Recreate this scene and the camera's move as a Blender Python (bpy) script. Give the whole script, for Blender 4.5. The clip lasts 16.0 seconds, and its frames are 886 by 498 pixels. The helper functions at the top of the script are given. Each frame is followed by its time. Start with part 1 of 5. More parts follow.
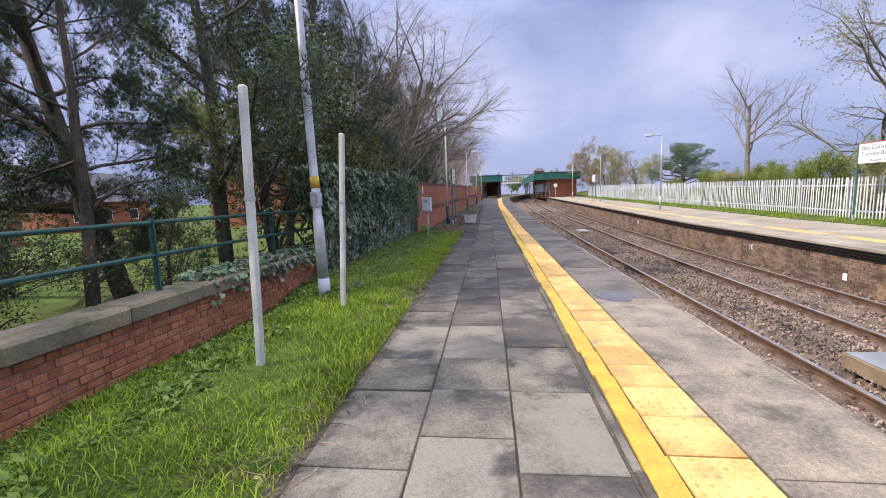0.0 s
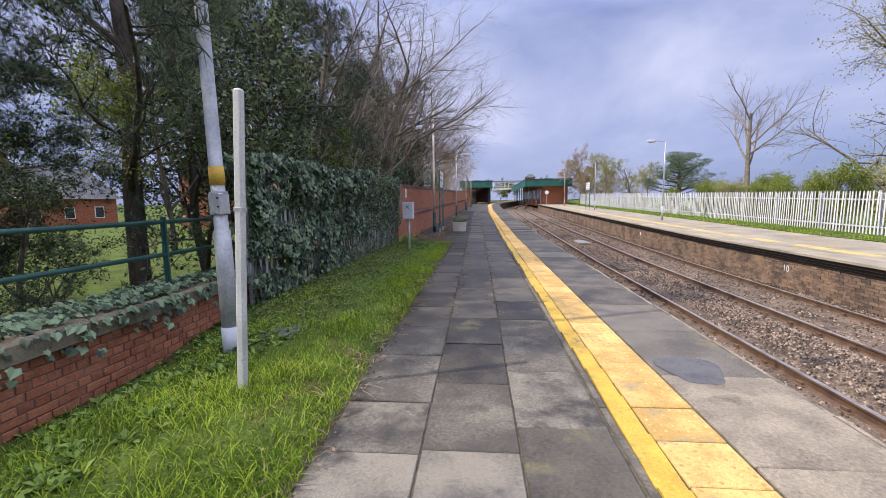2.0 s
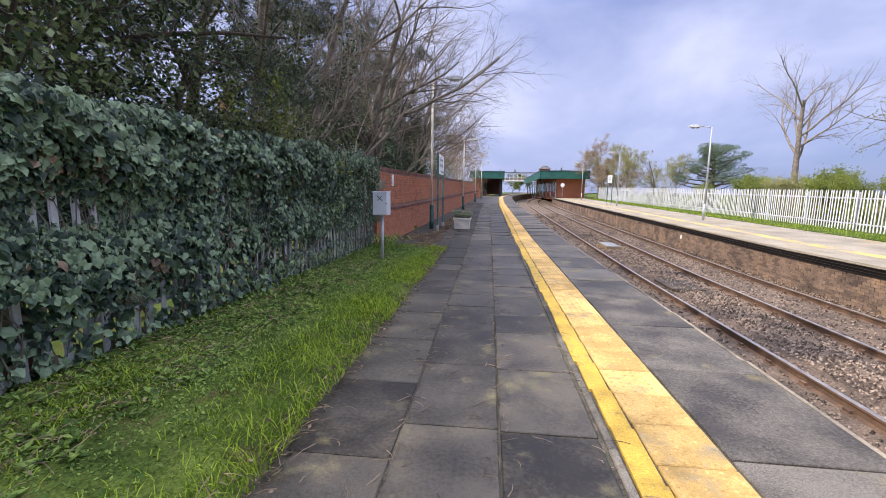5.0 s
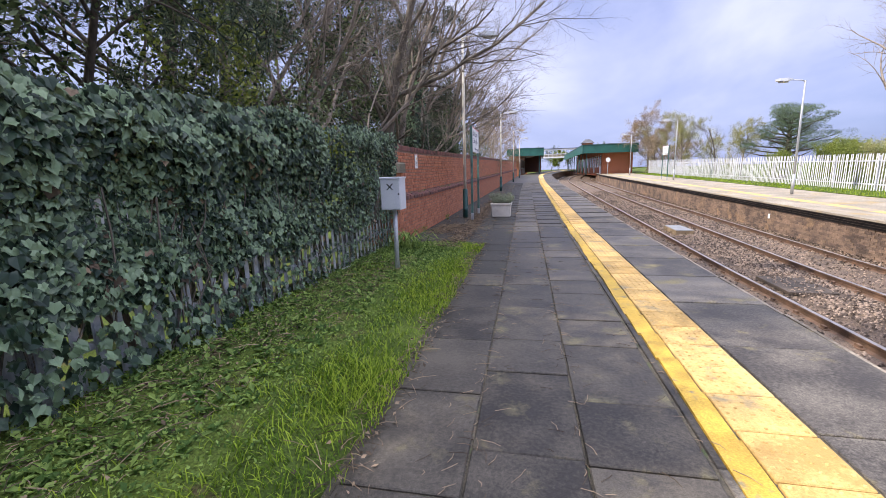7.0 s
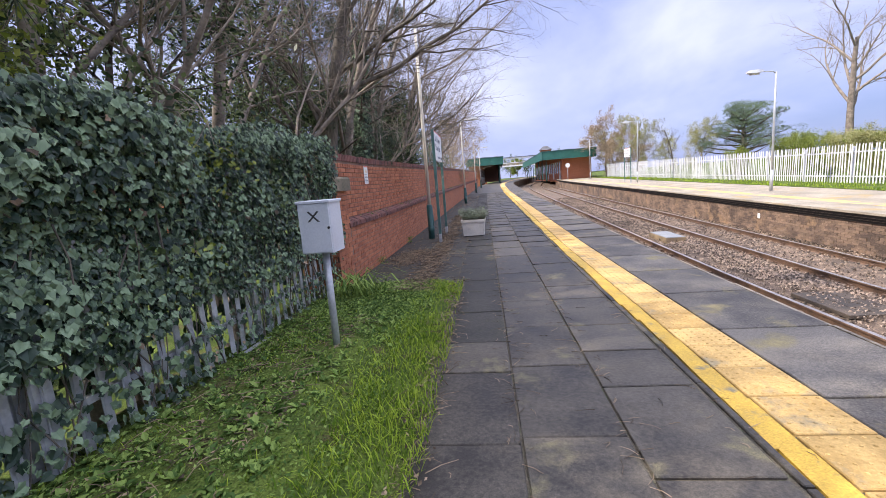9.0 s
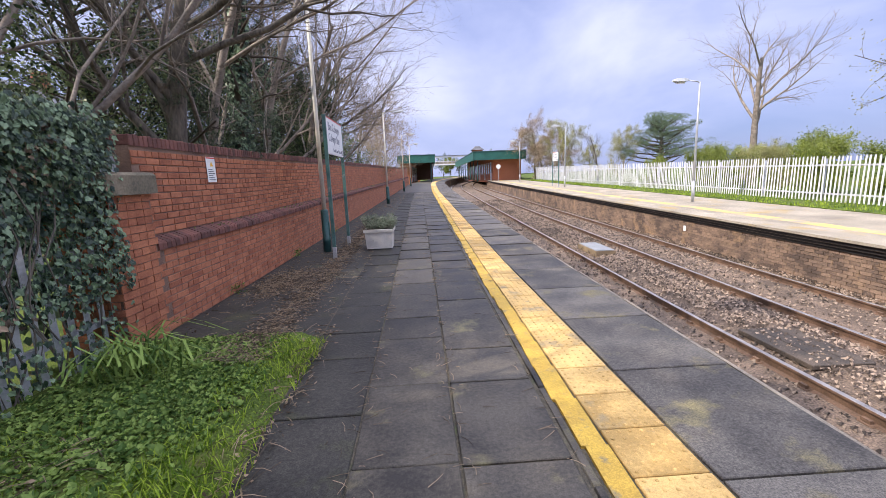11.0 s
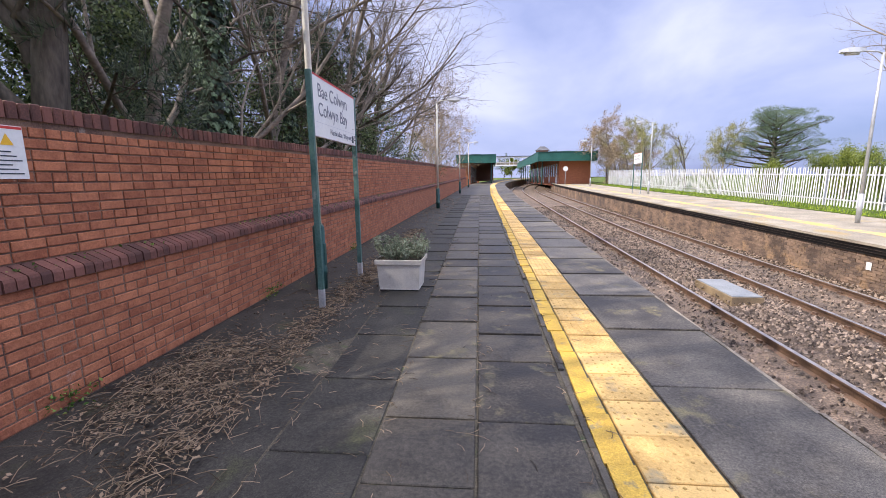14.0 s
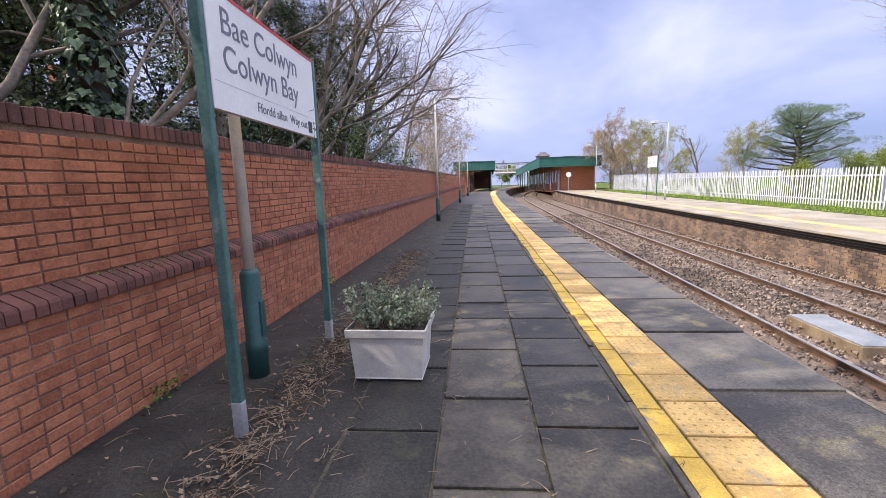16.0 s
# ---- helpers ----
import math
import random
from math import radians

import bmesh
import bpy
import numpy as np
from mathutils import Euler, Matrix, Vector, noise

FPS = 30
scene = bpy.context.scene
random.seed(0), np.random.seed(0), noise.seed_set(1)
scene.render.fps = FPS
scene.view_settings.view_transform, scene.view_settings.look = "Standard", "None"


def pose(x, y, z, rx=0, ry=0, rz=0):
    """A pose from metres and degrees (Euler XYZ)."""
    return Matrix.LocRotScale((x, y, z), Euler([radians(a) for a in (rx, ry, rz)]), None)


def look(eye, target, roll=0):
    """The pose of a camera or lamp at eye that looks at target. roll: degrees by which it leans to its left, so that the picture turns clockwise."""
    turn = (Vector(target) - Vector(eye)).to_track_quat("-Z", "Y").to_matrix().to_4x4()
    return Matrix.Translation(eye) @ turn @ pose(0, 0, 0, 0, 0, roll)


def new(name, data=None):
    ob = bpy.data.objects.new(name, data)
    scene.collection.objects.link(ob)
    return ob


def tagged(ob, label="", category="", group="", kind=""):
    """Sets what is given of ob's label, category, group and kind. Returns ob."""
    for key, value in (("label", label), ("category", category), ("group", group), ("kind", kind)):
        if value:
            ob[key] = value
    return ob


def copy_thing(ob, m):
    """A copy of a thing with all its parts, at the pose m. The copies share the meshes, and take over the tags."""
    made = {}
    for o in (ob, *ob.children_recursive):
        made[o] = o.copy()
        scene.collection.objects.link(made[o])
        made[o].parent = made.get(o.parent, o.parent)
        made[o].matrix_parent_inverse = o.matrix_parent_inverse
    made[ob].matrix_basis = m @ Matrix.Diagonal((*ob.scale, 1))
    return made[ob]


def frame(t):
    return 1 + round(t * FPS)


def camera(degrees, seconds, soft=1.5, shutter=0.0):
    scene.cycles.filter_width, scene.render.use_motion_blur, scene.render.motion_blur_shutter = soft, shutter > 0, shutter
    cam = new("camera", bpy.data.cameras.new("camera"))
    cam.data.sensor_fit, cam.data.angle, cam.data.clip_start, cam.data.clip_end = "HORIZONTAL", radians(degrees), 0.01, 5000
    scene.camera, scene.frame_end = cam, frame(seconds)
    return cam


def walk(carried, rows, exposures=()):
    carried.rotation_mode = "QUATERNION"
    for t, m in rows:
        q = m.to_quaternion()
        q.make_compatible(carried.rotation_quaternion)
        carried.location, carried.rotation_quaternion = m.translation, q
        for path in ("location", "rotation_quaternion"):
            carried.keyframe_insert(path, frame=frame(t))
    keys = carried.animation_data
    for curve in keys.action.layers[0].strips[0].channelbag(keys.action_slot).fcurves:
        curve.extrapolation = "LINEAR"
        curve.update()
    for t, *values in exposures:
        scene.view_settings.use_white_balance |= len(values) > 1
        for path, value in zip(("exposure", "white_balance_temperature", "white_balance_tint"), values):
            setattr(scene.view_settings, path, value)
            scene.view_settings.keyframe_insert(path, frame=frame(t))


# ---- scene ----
cam = camera(93.6, 16.0, soft=0.6)
PATH = [
    (0, (-0.038, -2.104, 1.443), (-0.314, -0.139, 1.192), -2.0),
    (0.5, (-0.057, -1.588, 1.435), (-0.201, 0.39, 1.167), 1.3),
    (1, (-0.047, -1.044, 1.394), (-0.179, 0.937, 1.16), 0.3),
    (1.5, (-0.086, -0.491, 1.4), (-0.309, 1.484, 1.168), -0.4),
    (2, (-0.218, 0.107, 1.459), (-0.437, 2.082, 1.229), -0.7),
    (2.5, (-0.218, 0.702, 1.478), (-0.461, 2.678, 1.28), -3.1),
    (3, (-0.26, 1.274, 1.435), (-0.517, 3.247, 1.233), -1.3),
    (3.5, (-0.205, 1.864, 1.413), (-0.472, 3.834, 1.193), -2.8),
    (4, (-0.166, 2.451, 1.425), (-0.433, 4.418, 1.175), -0.8),
    (4.2, (-0.171, 2.702, 1.414), (-0.418, 4.669, 1.151), 1.2),
    (6.3, (-0.144, 5.145, 1.507), (-0.506, 7.091, 1.224), -2.0),
    (6.5, (-0.209, 5.359, 1.459), (-0.629, 7.279, 1.092), -1.6),
    (7, (-0.44, 5.916, 1.477), (-0.881, 7.833, 1.116), -1.6),
    (7.5, (-0.59, 6.504, 1.454), (-1.044, 8.419, 1.097), -2.8),
    (8, (-0.777, 7.032, 1.443), (-1.189, 8.956, 1.08), -2.2),
    (8.5, (-0.888, 7.573, 1.45), (-1.232, 9.51, 1.089), -4.0),
    (9, (-0.91, 8.118, 1.494), (-1.18, 10.075, 1.183), -4.5),
    (9.5, (-0.862, 8.692, 1.495), (-0.903, 10.663, 1.155), -2.6),
    (9.7, (-0.807, 8.914, 1.484), (-0.756, 10.884, 1.142), -2.4),
    (11.8, (-0.262, 11.032, 1.591), (-0.236, 13.002, 1.243), -1.7),
    (12, (-0.258, 11.285, 1.59), (-0.231, 13.254, 1.238), -1.3),
    (12.5, (-0.193, 11.881, 1.568), (-0.169, 13.846, 1.191), -1.4),
    (13, (-0.156, 12.468, 1.584), (-0.196, 14.432, 1.214), -0.1),
    (13.5, (-0.222, 13.078, 1.583), (-0.283, 15.042, 1.21), 1.5),
    (14, (-0.316, 13.695, 1.569), (-0.542, 15.655, 1.235), -0.7),
    (14.5, (-0.515, 14.232, 1.577), (-0.867, 16.189, 1.357), 0.2),
    (15, (-0.629, 14.869, 1.561), (-0.982, 16.82, 1.292), -1.4),
    (15.5, (-0.683, 15.472, 1.586), (-1.026, 17.426, 1.327), -2.7),
    (16, (-0.759, 16.097, 1.578), (-0.973, 18.063, 1.283), -1.7),
]
walk(cam, [(t, look(eye, target, roll)) for t, eye, target, roll in PATH],
     exposures=((0, .22, 6500, 13), (2.5, .14, 6500, 13), (4.2, .28, 6500, 13), (6.5, .48, 6500, 14), (9, .60, 6500, 14), (12, .48, 6500, 14), (16, .52, 6500, 14)))

# ---- world, sun, exposure ----
SUN_FROM = Vector((-0.655, -0.262, 0.71)).normalized()
world = bpy.data.worlds.new("sky")
scene.world = world
world.use_nodes = True
wn, wl = world.node_tree.nodes, world.node_tree.links
sky = wn.new("ShaderNodeTexSky")
sky.sky_type, sky.sun_disc = "NISHITA", False
sky.sun_elevation = math.asin(SUN_FROM.z)
sky.sun_rotation = math.atan2(SUN_FROM.x, SUN_FROM.y)
sky.air_density, sky.dust_density, sky.ozone_density = 1.0, 1.0, 2.0
tcw = wn.new("ShaderNodeTexCoord")
flat = wn.new("ShaderNodeVectorMath"); flat.operation = "MULTIPLY"; flat.inputs[1].default_value = (1.0, 1.0, 2.4)
wl.new(tcw.outputs["Generated"], flat.inputs[0])
cn = wn.new("ShaderNodeTexNoise"); cn.inputs["Scale"].default_value = 1.7; cn.inputs["Detail"].default_value = 7; cn.inputs["Roughness"].default_value = 0.52; cn.inputs["Distortion"].default_value = 0.35
wl.new(flat.outputs[0], cn.inputs["Vector"])
cr = wn.new("ShaderNodeValToRGB")
cr.color_ramp.elements[0].position, cr.color_ramp.elements[0].color = 0.36, (.74, .74, .74, 1)
cr.color_ramp.elements[1].position, cr.color_ramp.elements[1].color = 0.68, (1, 1, 1, 1)
wl.new(cn.outputs["Fac"], cr.inputs[0])
cloud = wn.new("ShaderNodeValToRGB")
cloud.color_ramp.elements[0].position, cloud.color_ramp.elements[0].color = 0.38, (2.3, 2.95, 6.0, 1)
cloud.color_ramp.elements[1].position, cloud.color_ramp.elements[1].color = 0.70, (5.7, 6.2, 8.5, 1)
wl.new(cn.outputs["Fac"], cloud.inputs[0])
mixw = wn.new("ShaderNodeMix"); mixw.data_type = "RGBA"
wl.new(cr.outputs[0], mixw.inputs["Factor"]); wl.new(sky.outputs[0], mixw.inputs["A"]); wl.new(cloud.outputs[0], mixw.inputs["B"])
bgw = wn["Background"]
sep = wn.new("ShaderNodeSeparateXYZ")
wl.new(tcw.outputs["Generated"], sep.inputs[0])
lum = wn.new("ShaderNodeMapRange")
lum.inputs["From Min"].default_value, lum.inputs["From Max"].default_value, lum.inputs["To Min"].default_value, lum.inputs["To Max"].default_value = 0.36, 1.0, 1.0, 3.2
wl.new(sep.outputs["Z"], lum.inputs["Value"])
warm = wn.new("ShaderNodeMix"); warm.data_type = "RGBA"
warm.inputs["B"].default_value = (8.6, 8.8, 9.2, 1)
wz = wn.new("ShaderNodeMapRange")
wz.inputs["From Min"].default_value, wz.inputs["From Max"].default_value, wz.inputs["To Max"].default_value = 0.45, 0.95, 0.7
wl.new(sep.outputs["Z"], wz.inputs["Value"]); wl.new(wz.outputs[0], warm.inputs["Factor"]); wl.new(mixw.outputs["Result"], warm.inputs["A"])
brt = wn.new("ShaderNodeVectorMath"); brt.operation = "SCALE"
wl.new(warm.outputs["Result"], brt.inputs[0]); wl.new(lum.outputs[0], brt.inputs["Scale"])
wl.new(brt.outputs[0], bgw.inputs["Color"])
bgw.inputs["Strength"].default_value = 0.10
sun = new("sun", bpy.data.lights.new("sun", "SUN"))
sun.data.energy, sun.data.angle, sun.data.color = 4.2, radians(0.6), (1.0, 0.93, 0.82)
sun.matrix_world = look(SUN_FROM * 50, (0, 0, 0))


# ---- materials ----
def mat(name, a, b, scale=3.0, rough=0.8, bump=0.3, fine=60.0, metal=0.0, rand=0.0, spots=None, stretch=None, spec=0.5, trans=0.0, dist=0.01, grit=0.0, grit_scale=170.0):
    m = bpy.data.materials.new(name)
    m.use_nodes = True
    nt = m.node_tree
    N, L = nt.nodes, nt.links
    bs = N["Principled BSDF"]
    tc = N.new("ShaderNodeTexCoord")
    oi = N.new("ShaderNodeObjectInfo")
    geo = N.new("ShaderNodeNewGeometry")
    off = N.new("ShaderNodeVectorMath"); off.operation = "SCALE"; off.inputs[0].default_value = (37, 53, 71)
    L.new(oi.outputs["Random"], off.inputs["Scale"])
    add = N.new("ShaderNodeVectorMath"); add.operation = "ADD"
    L.new(tc.outputs["Object"], add.inputs[0]); L.new(off.outputs[0], add.inputs[1])
    vec = add.outputs[0]
    if stretch:
        mp = N.new("ShaderNodeVectorMath"); mp.operation = "MULTIPLY"; mp.inputs[1].default_value = stretch
        L.new(vec, mp.inputs[0]); vec = mp.outputs[0]
    n1 = N.new("ShaderNodeTexNoise"); n1.inputs["Scale"].default_value = scale; n1.inputs["Detail"].default_value = 5
    n2 = N.new("ShaderNodeTexNoise"); n2.inputs["Scale"].default_value = fine; n2.inputs["Detail"].default_value = 3
    L.new(vec, n1.inputs["Vector"]); L.new(vec, n2.inputs["Vector"])
    s = N.new("ShaderNodeMath"); s.operation = "MULTIPLY_ADD"; s.inputs[1].default_value = 0.45
    L.new(n2.outputs["Fac"], s.inputs[0])
    s2 = N.new("ShaderNodeMath"); s2.operation = "MULTIPLY"; s2.inputs[1].default_value = 0.75
    L.new(n1.outputs["Fac"], s2.inputs[0]); L.new(s2.outputs[0], s.inputs[2])
    fac = s.outputs[0]
    if rand:
        r1 = N.new("ShaderNodeMath"); r1.operation = "ADD"
        L.new(oi.outputs["Random"], r1.inputs[0]); L.new(geo.outputs["Random Per Island"], r1.inputs[1])
        r2 = N.new("ShaderNodeMath"); r2.operation = "FRACT"; L.new(r1.outputs[0], r2.inputs[0])
        r3 = N.new("ShaderNodeMath"); r3.operation = "SUBTRACT"; r3.inputs[1].default_value = 0.5; L.new(r2.outputs[0], r3.inputs[0])
        r4 = N.new("ShaderNodeMath"); r4.operation = "MULTIPLY_ADD"; r4.inputs[1].default_value = rand
        L.new(r3.outputs[0], r4.inputs[0]); L.new(fac, r4.inputs[2]); fac = r4.outputs[0]
    cr = N.new("ShaderNodeValToRGB")
    cr.color_ramp.elements[0].position, cr.color_ramp.elements[1].position = 0.43, 0.77
    cr.color_ramp.elements[0].color, cr.color_ramp.elements[1].color = (*a, 1), (*b, 1)
    L.new(fac, cr.inputs[0]); col = cr.outputs[0]
    if spots:
        colour, sc, lo = spots
        n3 = N.new("ShaderNodeTexNoise"); n3.inputs["Scale"].default_value = sc; n3.inputs["Detail"].default_value = 6; n3.inputs["Roughness"].default_value = 0.65
        L.new(vec, n3.inputs["Vector"])
        r = N.new("ShaderNodeMapRange"); r.inputs["From Min"].default_value = lo; r.inputs["From Max"].default_value = lo + 0.12
        L.new(n3.outputs["Fac"], r.inputs["Value"])
        mx = N.new("ShaderNodeMix"); mx.data_type = "RGBA"
        L.new(r.outputs[0], mx.inputs["Factor"]); L.new(col, mx.inputs["A"]); mx.inputs["B"].default_value = (*colour, 1)
        col = mx.outputs["Result"]
    if grit:
        n4 = N.new("ShaderNodeTexNoise"); n4.inputs["Scale"].default_value = grit_scale; n4.inputs["Detail"].default_value = 2; n4.inputs["Roughness"].default_value = 0.7
        L.new(add.outputs[0], n4.inputs["Vector"])
        g1 = N.new("ShaderNodeMapRange"); g1.inputs["From Min"].default_value, g1.inputs["From Max"].default_value = 0.32, 0.68
        g1.inputs["To Min"].default_value, g1.inputs["To Max"].default_value = 1 - grit, 1 + grit
        L.new(n4.outputs["Fac"], g1.inputs["Value"])
        g2 = N.new("ShaderNodeVectorMath"); g2.operation = "SCALE"
        L.new(col, g2.inputs[0]); L.new(g1.outputs[0], g2.inputs["Scale"]); col = g2.outputs[0]
    L.new(col, bs.inputs["Base Color"])
    rr = N.new("ShaderNodeMapRange"); rr.inputs["To Min"].default_value = max(0.02, rough - 0.15); rr.inputs["To Max"].default_value = min(1, rough + 0.15)
    L.new(n1.outputs["Fac"], rr.inputs["Value"]); L.new(rr.outputs[0], bs.inputs["Roughness"])
    bs.inputs["Metallic"].default_value = metal
    bs.inputs["Specular IOR Level"].default_value = spec
    if trans:
        tr = N.new("ShaderNodeBsdfTranslucent"); L.new(col, tr.inputs["Color"])
        ms = N.new("ShaderNodeMixShader"); ms.inputs[0].default_value = trans
        L.new(bs.outputs[0], ms.inputs[1]); L.new(tr.outputs[0], ms.inputs[2]); L.new(ms.outputs[0], N["Material Output"].inputs["Surface"])
    if bump:
        bp = N.new("ShaderNodeBump"); bp.inputs["Strength"].default_value = bump; bp.inputs["Distance"].default_value = dist
        L.new(fac if not rand else s.outputs[0], bp.inputs["Height"]); L.new(bp.outputs[0], bs.inputs["Normal"])
    return m


SLAB = mat("worn_concrete_slab", (.068, .058, .047), (.21, .184, .148), 3.0, .8, .9, 42, rand=.3, spots=((.045, .04, .035), 1.7, .52), grit=.42, dist=.006)
DARKSLAB = mat("damp_shaded_slab", (.028, .024, .0205), (.10, .086, .068), 2.6, .55, .9, 42, rand=.25, spots=((.15, .13, .07), 2.4, .58), spec=.28, grit=.42, dist=.006)
COPING = mat("platform_coping_concrete", (.115, .094, .07), (.31, .26, .195), 3.0, .78, .9, 45, rand=.2, spots=((.09, .075, .055), 1.8, .54), grit=.3, dist=.006)
TACTILE = mat("faded_yellow_paving", (.40, .245, .07), (.70, .45, .16), 4.0, .75, .7, 50, rand=.3, spots=((.30, .235, .13), 3.2, .56), grit=.2, dist=.006)
YELLOW = mat("yellow_line_paint", (.42, .255, .03), (.61, .385, .052), 5.0, .65, .6, 60, spots=((.20, .17, .10), 8.0, .58), grit=.2, grit_scale=120)
JOINT = mat("joint_dirt", (.035, .03, .022), (.12, .10, .07), 9.0, .95, .8, 60, spots=((.06, .075, .03), 5, .56), grit=.5, grit_scale=110)
ASPHALT = mat("dark_tarmac", (.016, .0145, .013), (.055, .05, .042), 2.5, .7, .9, 40, spots=((.05, .05, .026), 1.8, .57), grit=.5, grit_scale=110, spec=.35)
COPEGREY = mat("dark_speckled_coping", (.045, .039, .034), (.165, .145, .12), 2.2, .62, .9, 45, rand=.2, spots=((.21, .175, .085), 1.6, .58), spec=.28, grit=.5, grit_scale=120, dist=.006)
SOIL = mat("damp_soil", (.03, .024, .016), (.09, .07, .045), 2.5, .95, .7, 40)
GRASSBED = mat("grass_turf", (.038, .062, .013), (.115, .155, .032), 2.0, .95, .9, 40, spots=((.10, .075, .04), 2.2, .55), grit=.5, grit_scale=60, dist=.03, spec=.1)
BLADE = mat("grass_blade", (.085, .155, .011), (.33, .43, .048), 1.3, .65, 0, 30, rand=.8, trans=.4, spec=.1)
WEED = mat("weed_leaf", (.065, .125, .026), (.26, .36, .09), 1.5, .6, 0, 30, rand=.7, trans=.35, spec=.2)
BRICK = mat("red_brick", (.265, .085, .041), (.475, .18, .09), 6.0, .85, .8, 45, rand=.2, spots=((.55, .45, .38), 4.0, .67), grit=.22, grit_scale=120)
BRICKDARK = mat("dark_cap_brick", (.085, .035, .028), (.20, .08, .06), 4.0, .8, .5, 70, rand=.4)
MORTAR = mat("lime_mortar", (.095, .052, .038), (.27, .17, .12), 3.0, .95, .6, 80, spots=((.50, .44, .38), 2.5, .64), grit=.3)
OLDBRICK = mat("weathered_platform_brick", (.085, .06, .047), (.29, .195, .135), 1.4, .9, .8, 40, rand=.22, spots=((.36, .23, .13), .9, .55), grit=.35, grit_scale=70)
STONE = mat("sandstone_coping", (.10, .09, .06), (.27, .22, .15), 2.0, .9, .6, 50, spots=((.06, .065, .03), 2.6, .56))
BALLAST = mat("ballast_stone", (.065, .046, .033), (.36, .27, .20), 2.0, .9, .6, 50, rand=1.1)
OILSTONE = mat("oily_ballast_stone", (.04, .03, .023), (.22, .165, .12), 2.0, .85, .6, 50, rand=1.0)
BALLASTBED = mat("ballast_bed", (.05, .035, .025), (.20, .14, .098), 2.0, .95, 1.0, 40, dist=.04, grit=.55, grit_scale=45)
SLEEPER = mat("oily_sleeper", (.025, .02, .017), (.10, .075, .055), 3.0, .85, .6, 50, rand=.3, grit=.4, grit_scale=60)
RAIL = mat("rusty_rail", (.06, .035, .022), (.18, .105, .065), 4.0, .75, .4, 60)
RAILTOP = mat("worn_rail_head", (.30, .26, .23), (.50, .46, .42), 6.0, .35, .1, 80, metal=.8)
GALV = mat("galvanised_steel", (.33, .34, .35), (.52, .53, .54), 5.0, .45, .15, 40, metal=.35)
WHITEPOST = mat("weathered_white_post", (.42, .42, .40), (.66, .66, .63), 3.0, .6, .2, 60, spots=((.30, .29, .24), 6, .62))
FENCEWHITE = mat("dull_galvanised_pale", (.50, .50, .515), (.70, .70, .72), 4.0, .6, .15, 40, rand=.3)
GREENPAINT = mat("dark_green_paint", (.012, .055, .05), (.03, .10, .09), 4.0, .45, .2, 50, spots=((.14, .16, .15), 7, .64))
POSTGREEN = mat("weathered_green_post", (.03, .10, .09), (.10, .19, .165), 3.0, .5, .2, 50, spots=((.30, .33, .30), 5, .6))
CANOPYGREEN = mat("canopy_green_paint", (.010, .075, .06), (.025, .13, .105), 1.0, .5, .1, 20)
CREAM = mat("cream_pole_paint", (.58, .54, .45), (.76, .71, .61), 4.0, .55, .2, 50)
GREYPAINT = mat("grey_enamel", (.46, .48, .52), (.58, .60, .64), 4.0, .4, .1, 60)
WHITEPAINT = mat("white_paint", (.72, .72, .70), (.83, .83, .81), 2.0, .4, .1, 40)
STONEPLANT = mat("pale_planter", (.46, .43, .38), (.66, .62, .55), 3.0, .7, .3, 60, spots=((.35, .31, .25), 5, .64))
BLACK = mat("black_paint", (.01, .01, .01), (.025, .025, .025), 4, .5, .1)
RED = mat("red_paint", (.5, .03, .03), (.62, .05, .04), 4, .5, .05)
INK = mat("dark_ink", (.02, .03, .045), (.04, .05, .07), 4, .5, 0)
SIGNINK = mat("slate_blue_lettering", (.13, .14, .18), (.18, .19, .235), 4, .5, 0)
AMBER = mat("amber_print", (.75, .42, .02), (.85, .5, .04), 4, .5, 0)
BARK = mat("grey_brown_bark", (.045, .037, .03), (.19, .16, .125), 6.0, .9, .8, 30, stretch=(1, 1, .3), dist=.02)
BARKDARK = mat("dark_pine_bark", (.03, .023, .018), (.13, .098, .075), 6.0, .9, .8, 30, stretch=(1, 1, .3), dist=.02)
TWIG = mat("pale_twig", (.105, .085, .068), (.32, .265, .215), 5.0, .85, 0, 30)
NEEDLE = mat("pine_needle", (.016, .03, .018), (.105, .135, .078), 1.2, .6, 0, 30, rand=.9, trans=.2, spec=.25)
CEDAR = mat("distant_pine_needle", (.03, .06, .03), (.14, .20, .095), 1.2, .6, 0, 30, rand=.5, trans=.15)
IVY = mat("ivy_leaf", (.022, .046, .026), (.185, .265, .145), 2.0, .42, 0, 20, rand=1.0, trans=.1, spec=.4)
LEAF = mat("evergreen_leaf", (.024, .046, .018), (.165, .21, .085), 1.2, .42, 0, 30, rand=1.0, trans=.3, spec=.4)
LIME = mat("young_green_leaf", (.10, .14, .02), (.30, .34, .06), 1.2, .5, 0, 30, rand=.5, trans=.35)
SPRING = mat("spring_bud", (.20, .20, .07), (.44, .42, .18), 1.2, .6, 0, 30, rand=.5, trans=.35)
BROWNBUD = mat("russet_bud", (.22, .155, .10), (.44, .34, .22), 1.2, .7, 0, 30, rand=.5, trans=.25)
DEADLEAF = mat("dead_leaf", (.06, .04, .024), (.30, .215, .14), 2.0, .85, 0, 30, rand=.9)
CORBEL = mat("blackish_corbel_brick", (.012, .011, .011), (.05, .044, .04), 2.0, .8, .6, 40, grit=.3, grit_scale=60)
FARYELLOW = mat("worn_far_yellow", (.42, .29, .09), (.60, .43, .14), 1.2, .8, .4, 40, spots=((.27, .235, .18), .9, .47))
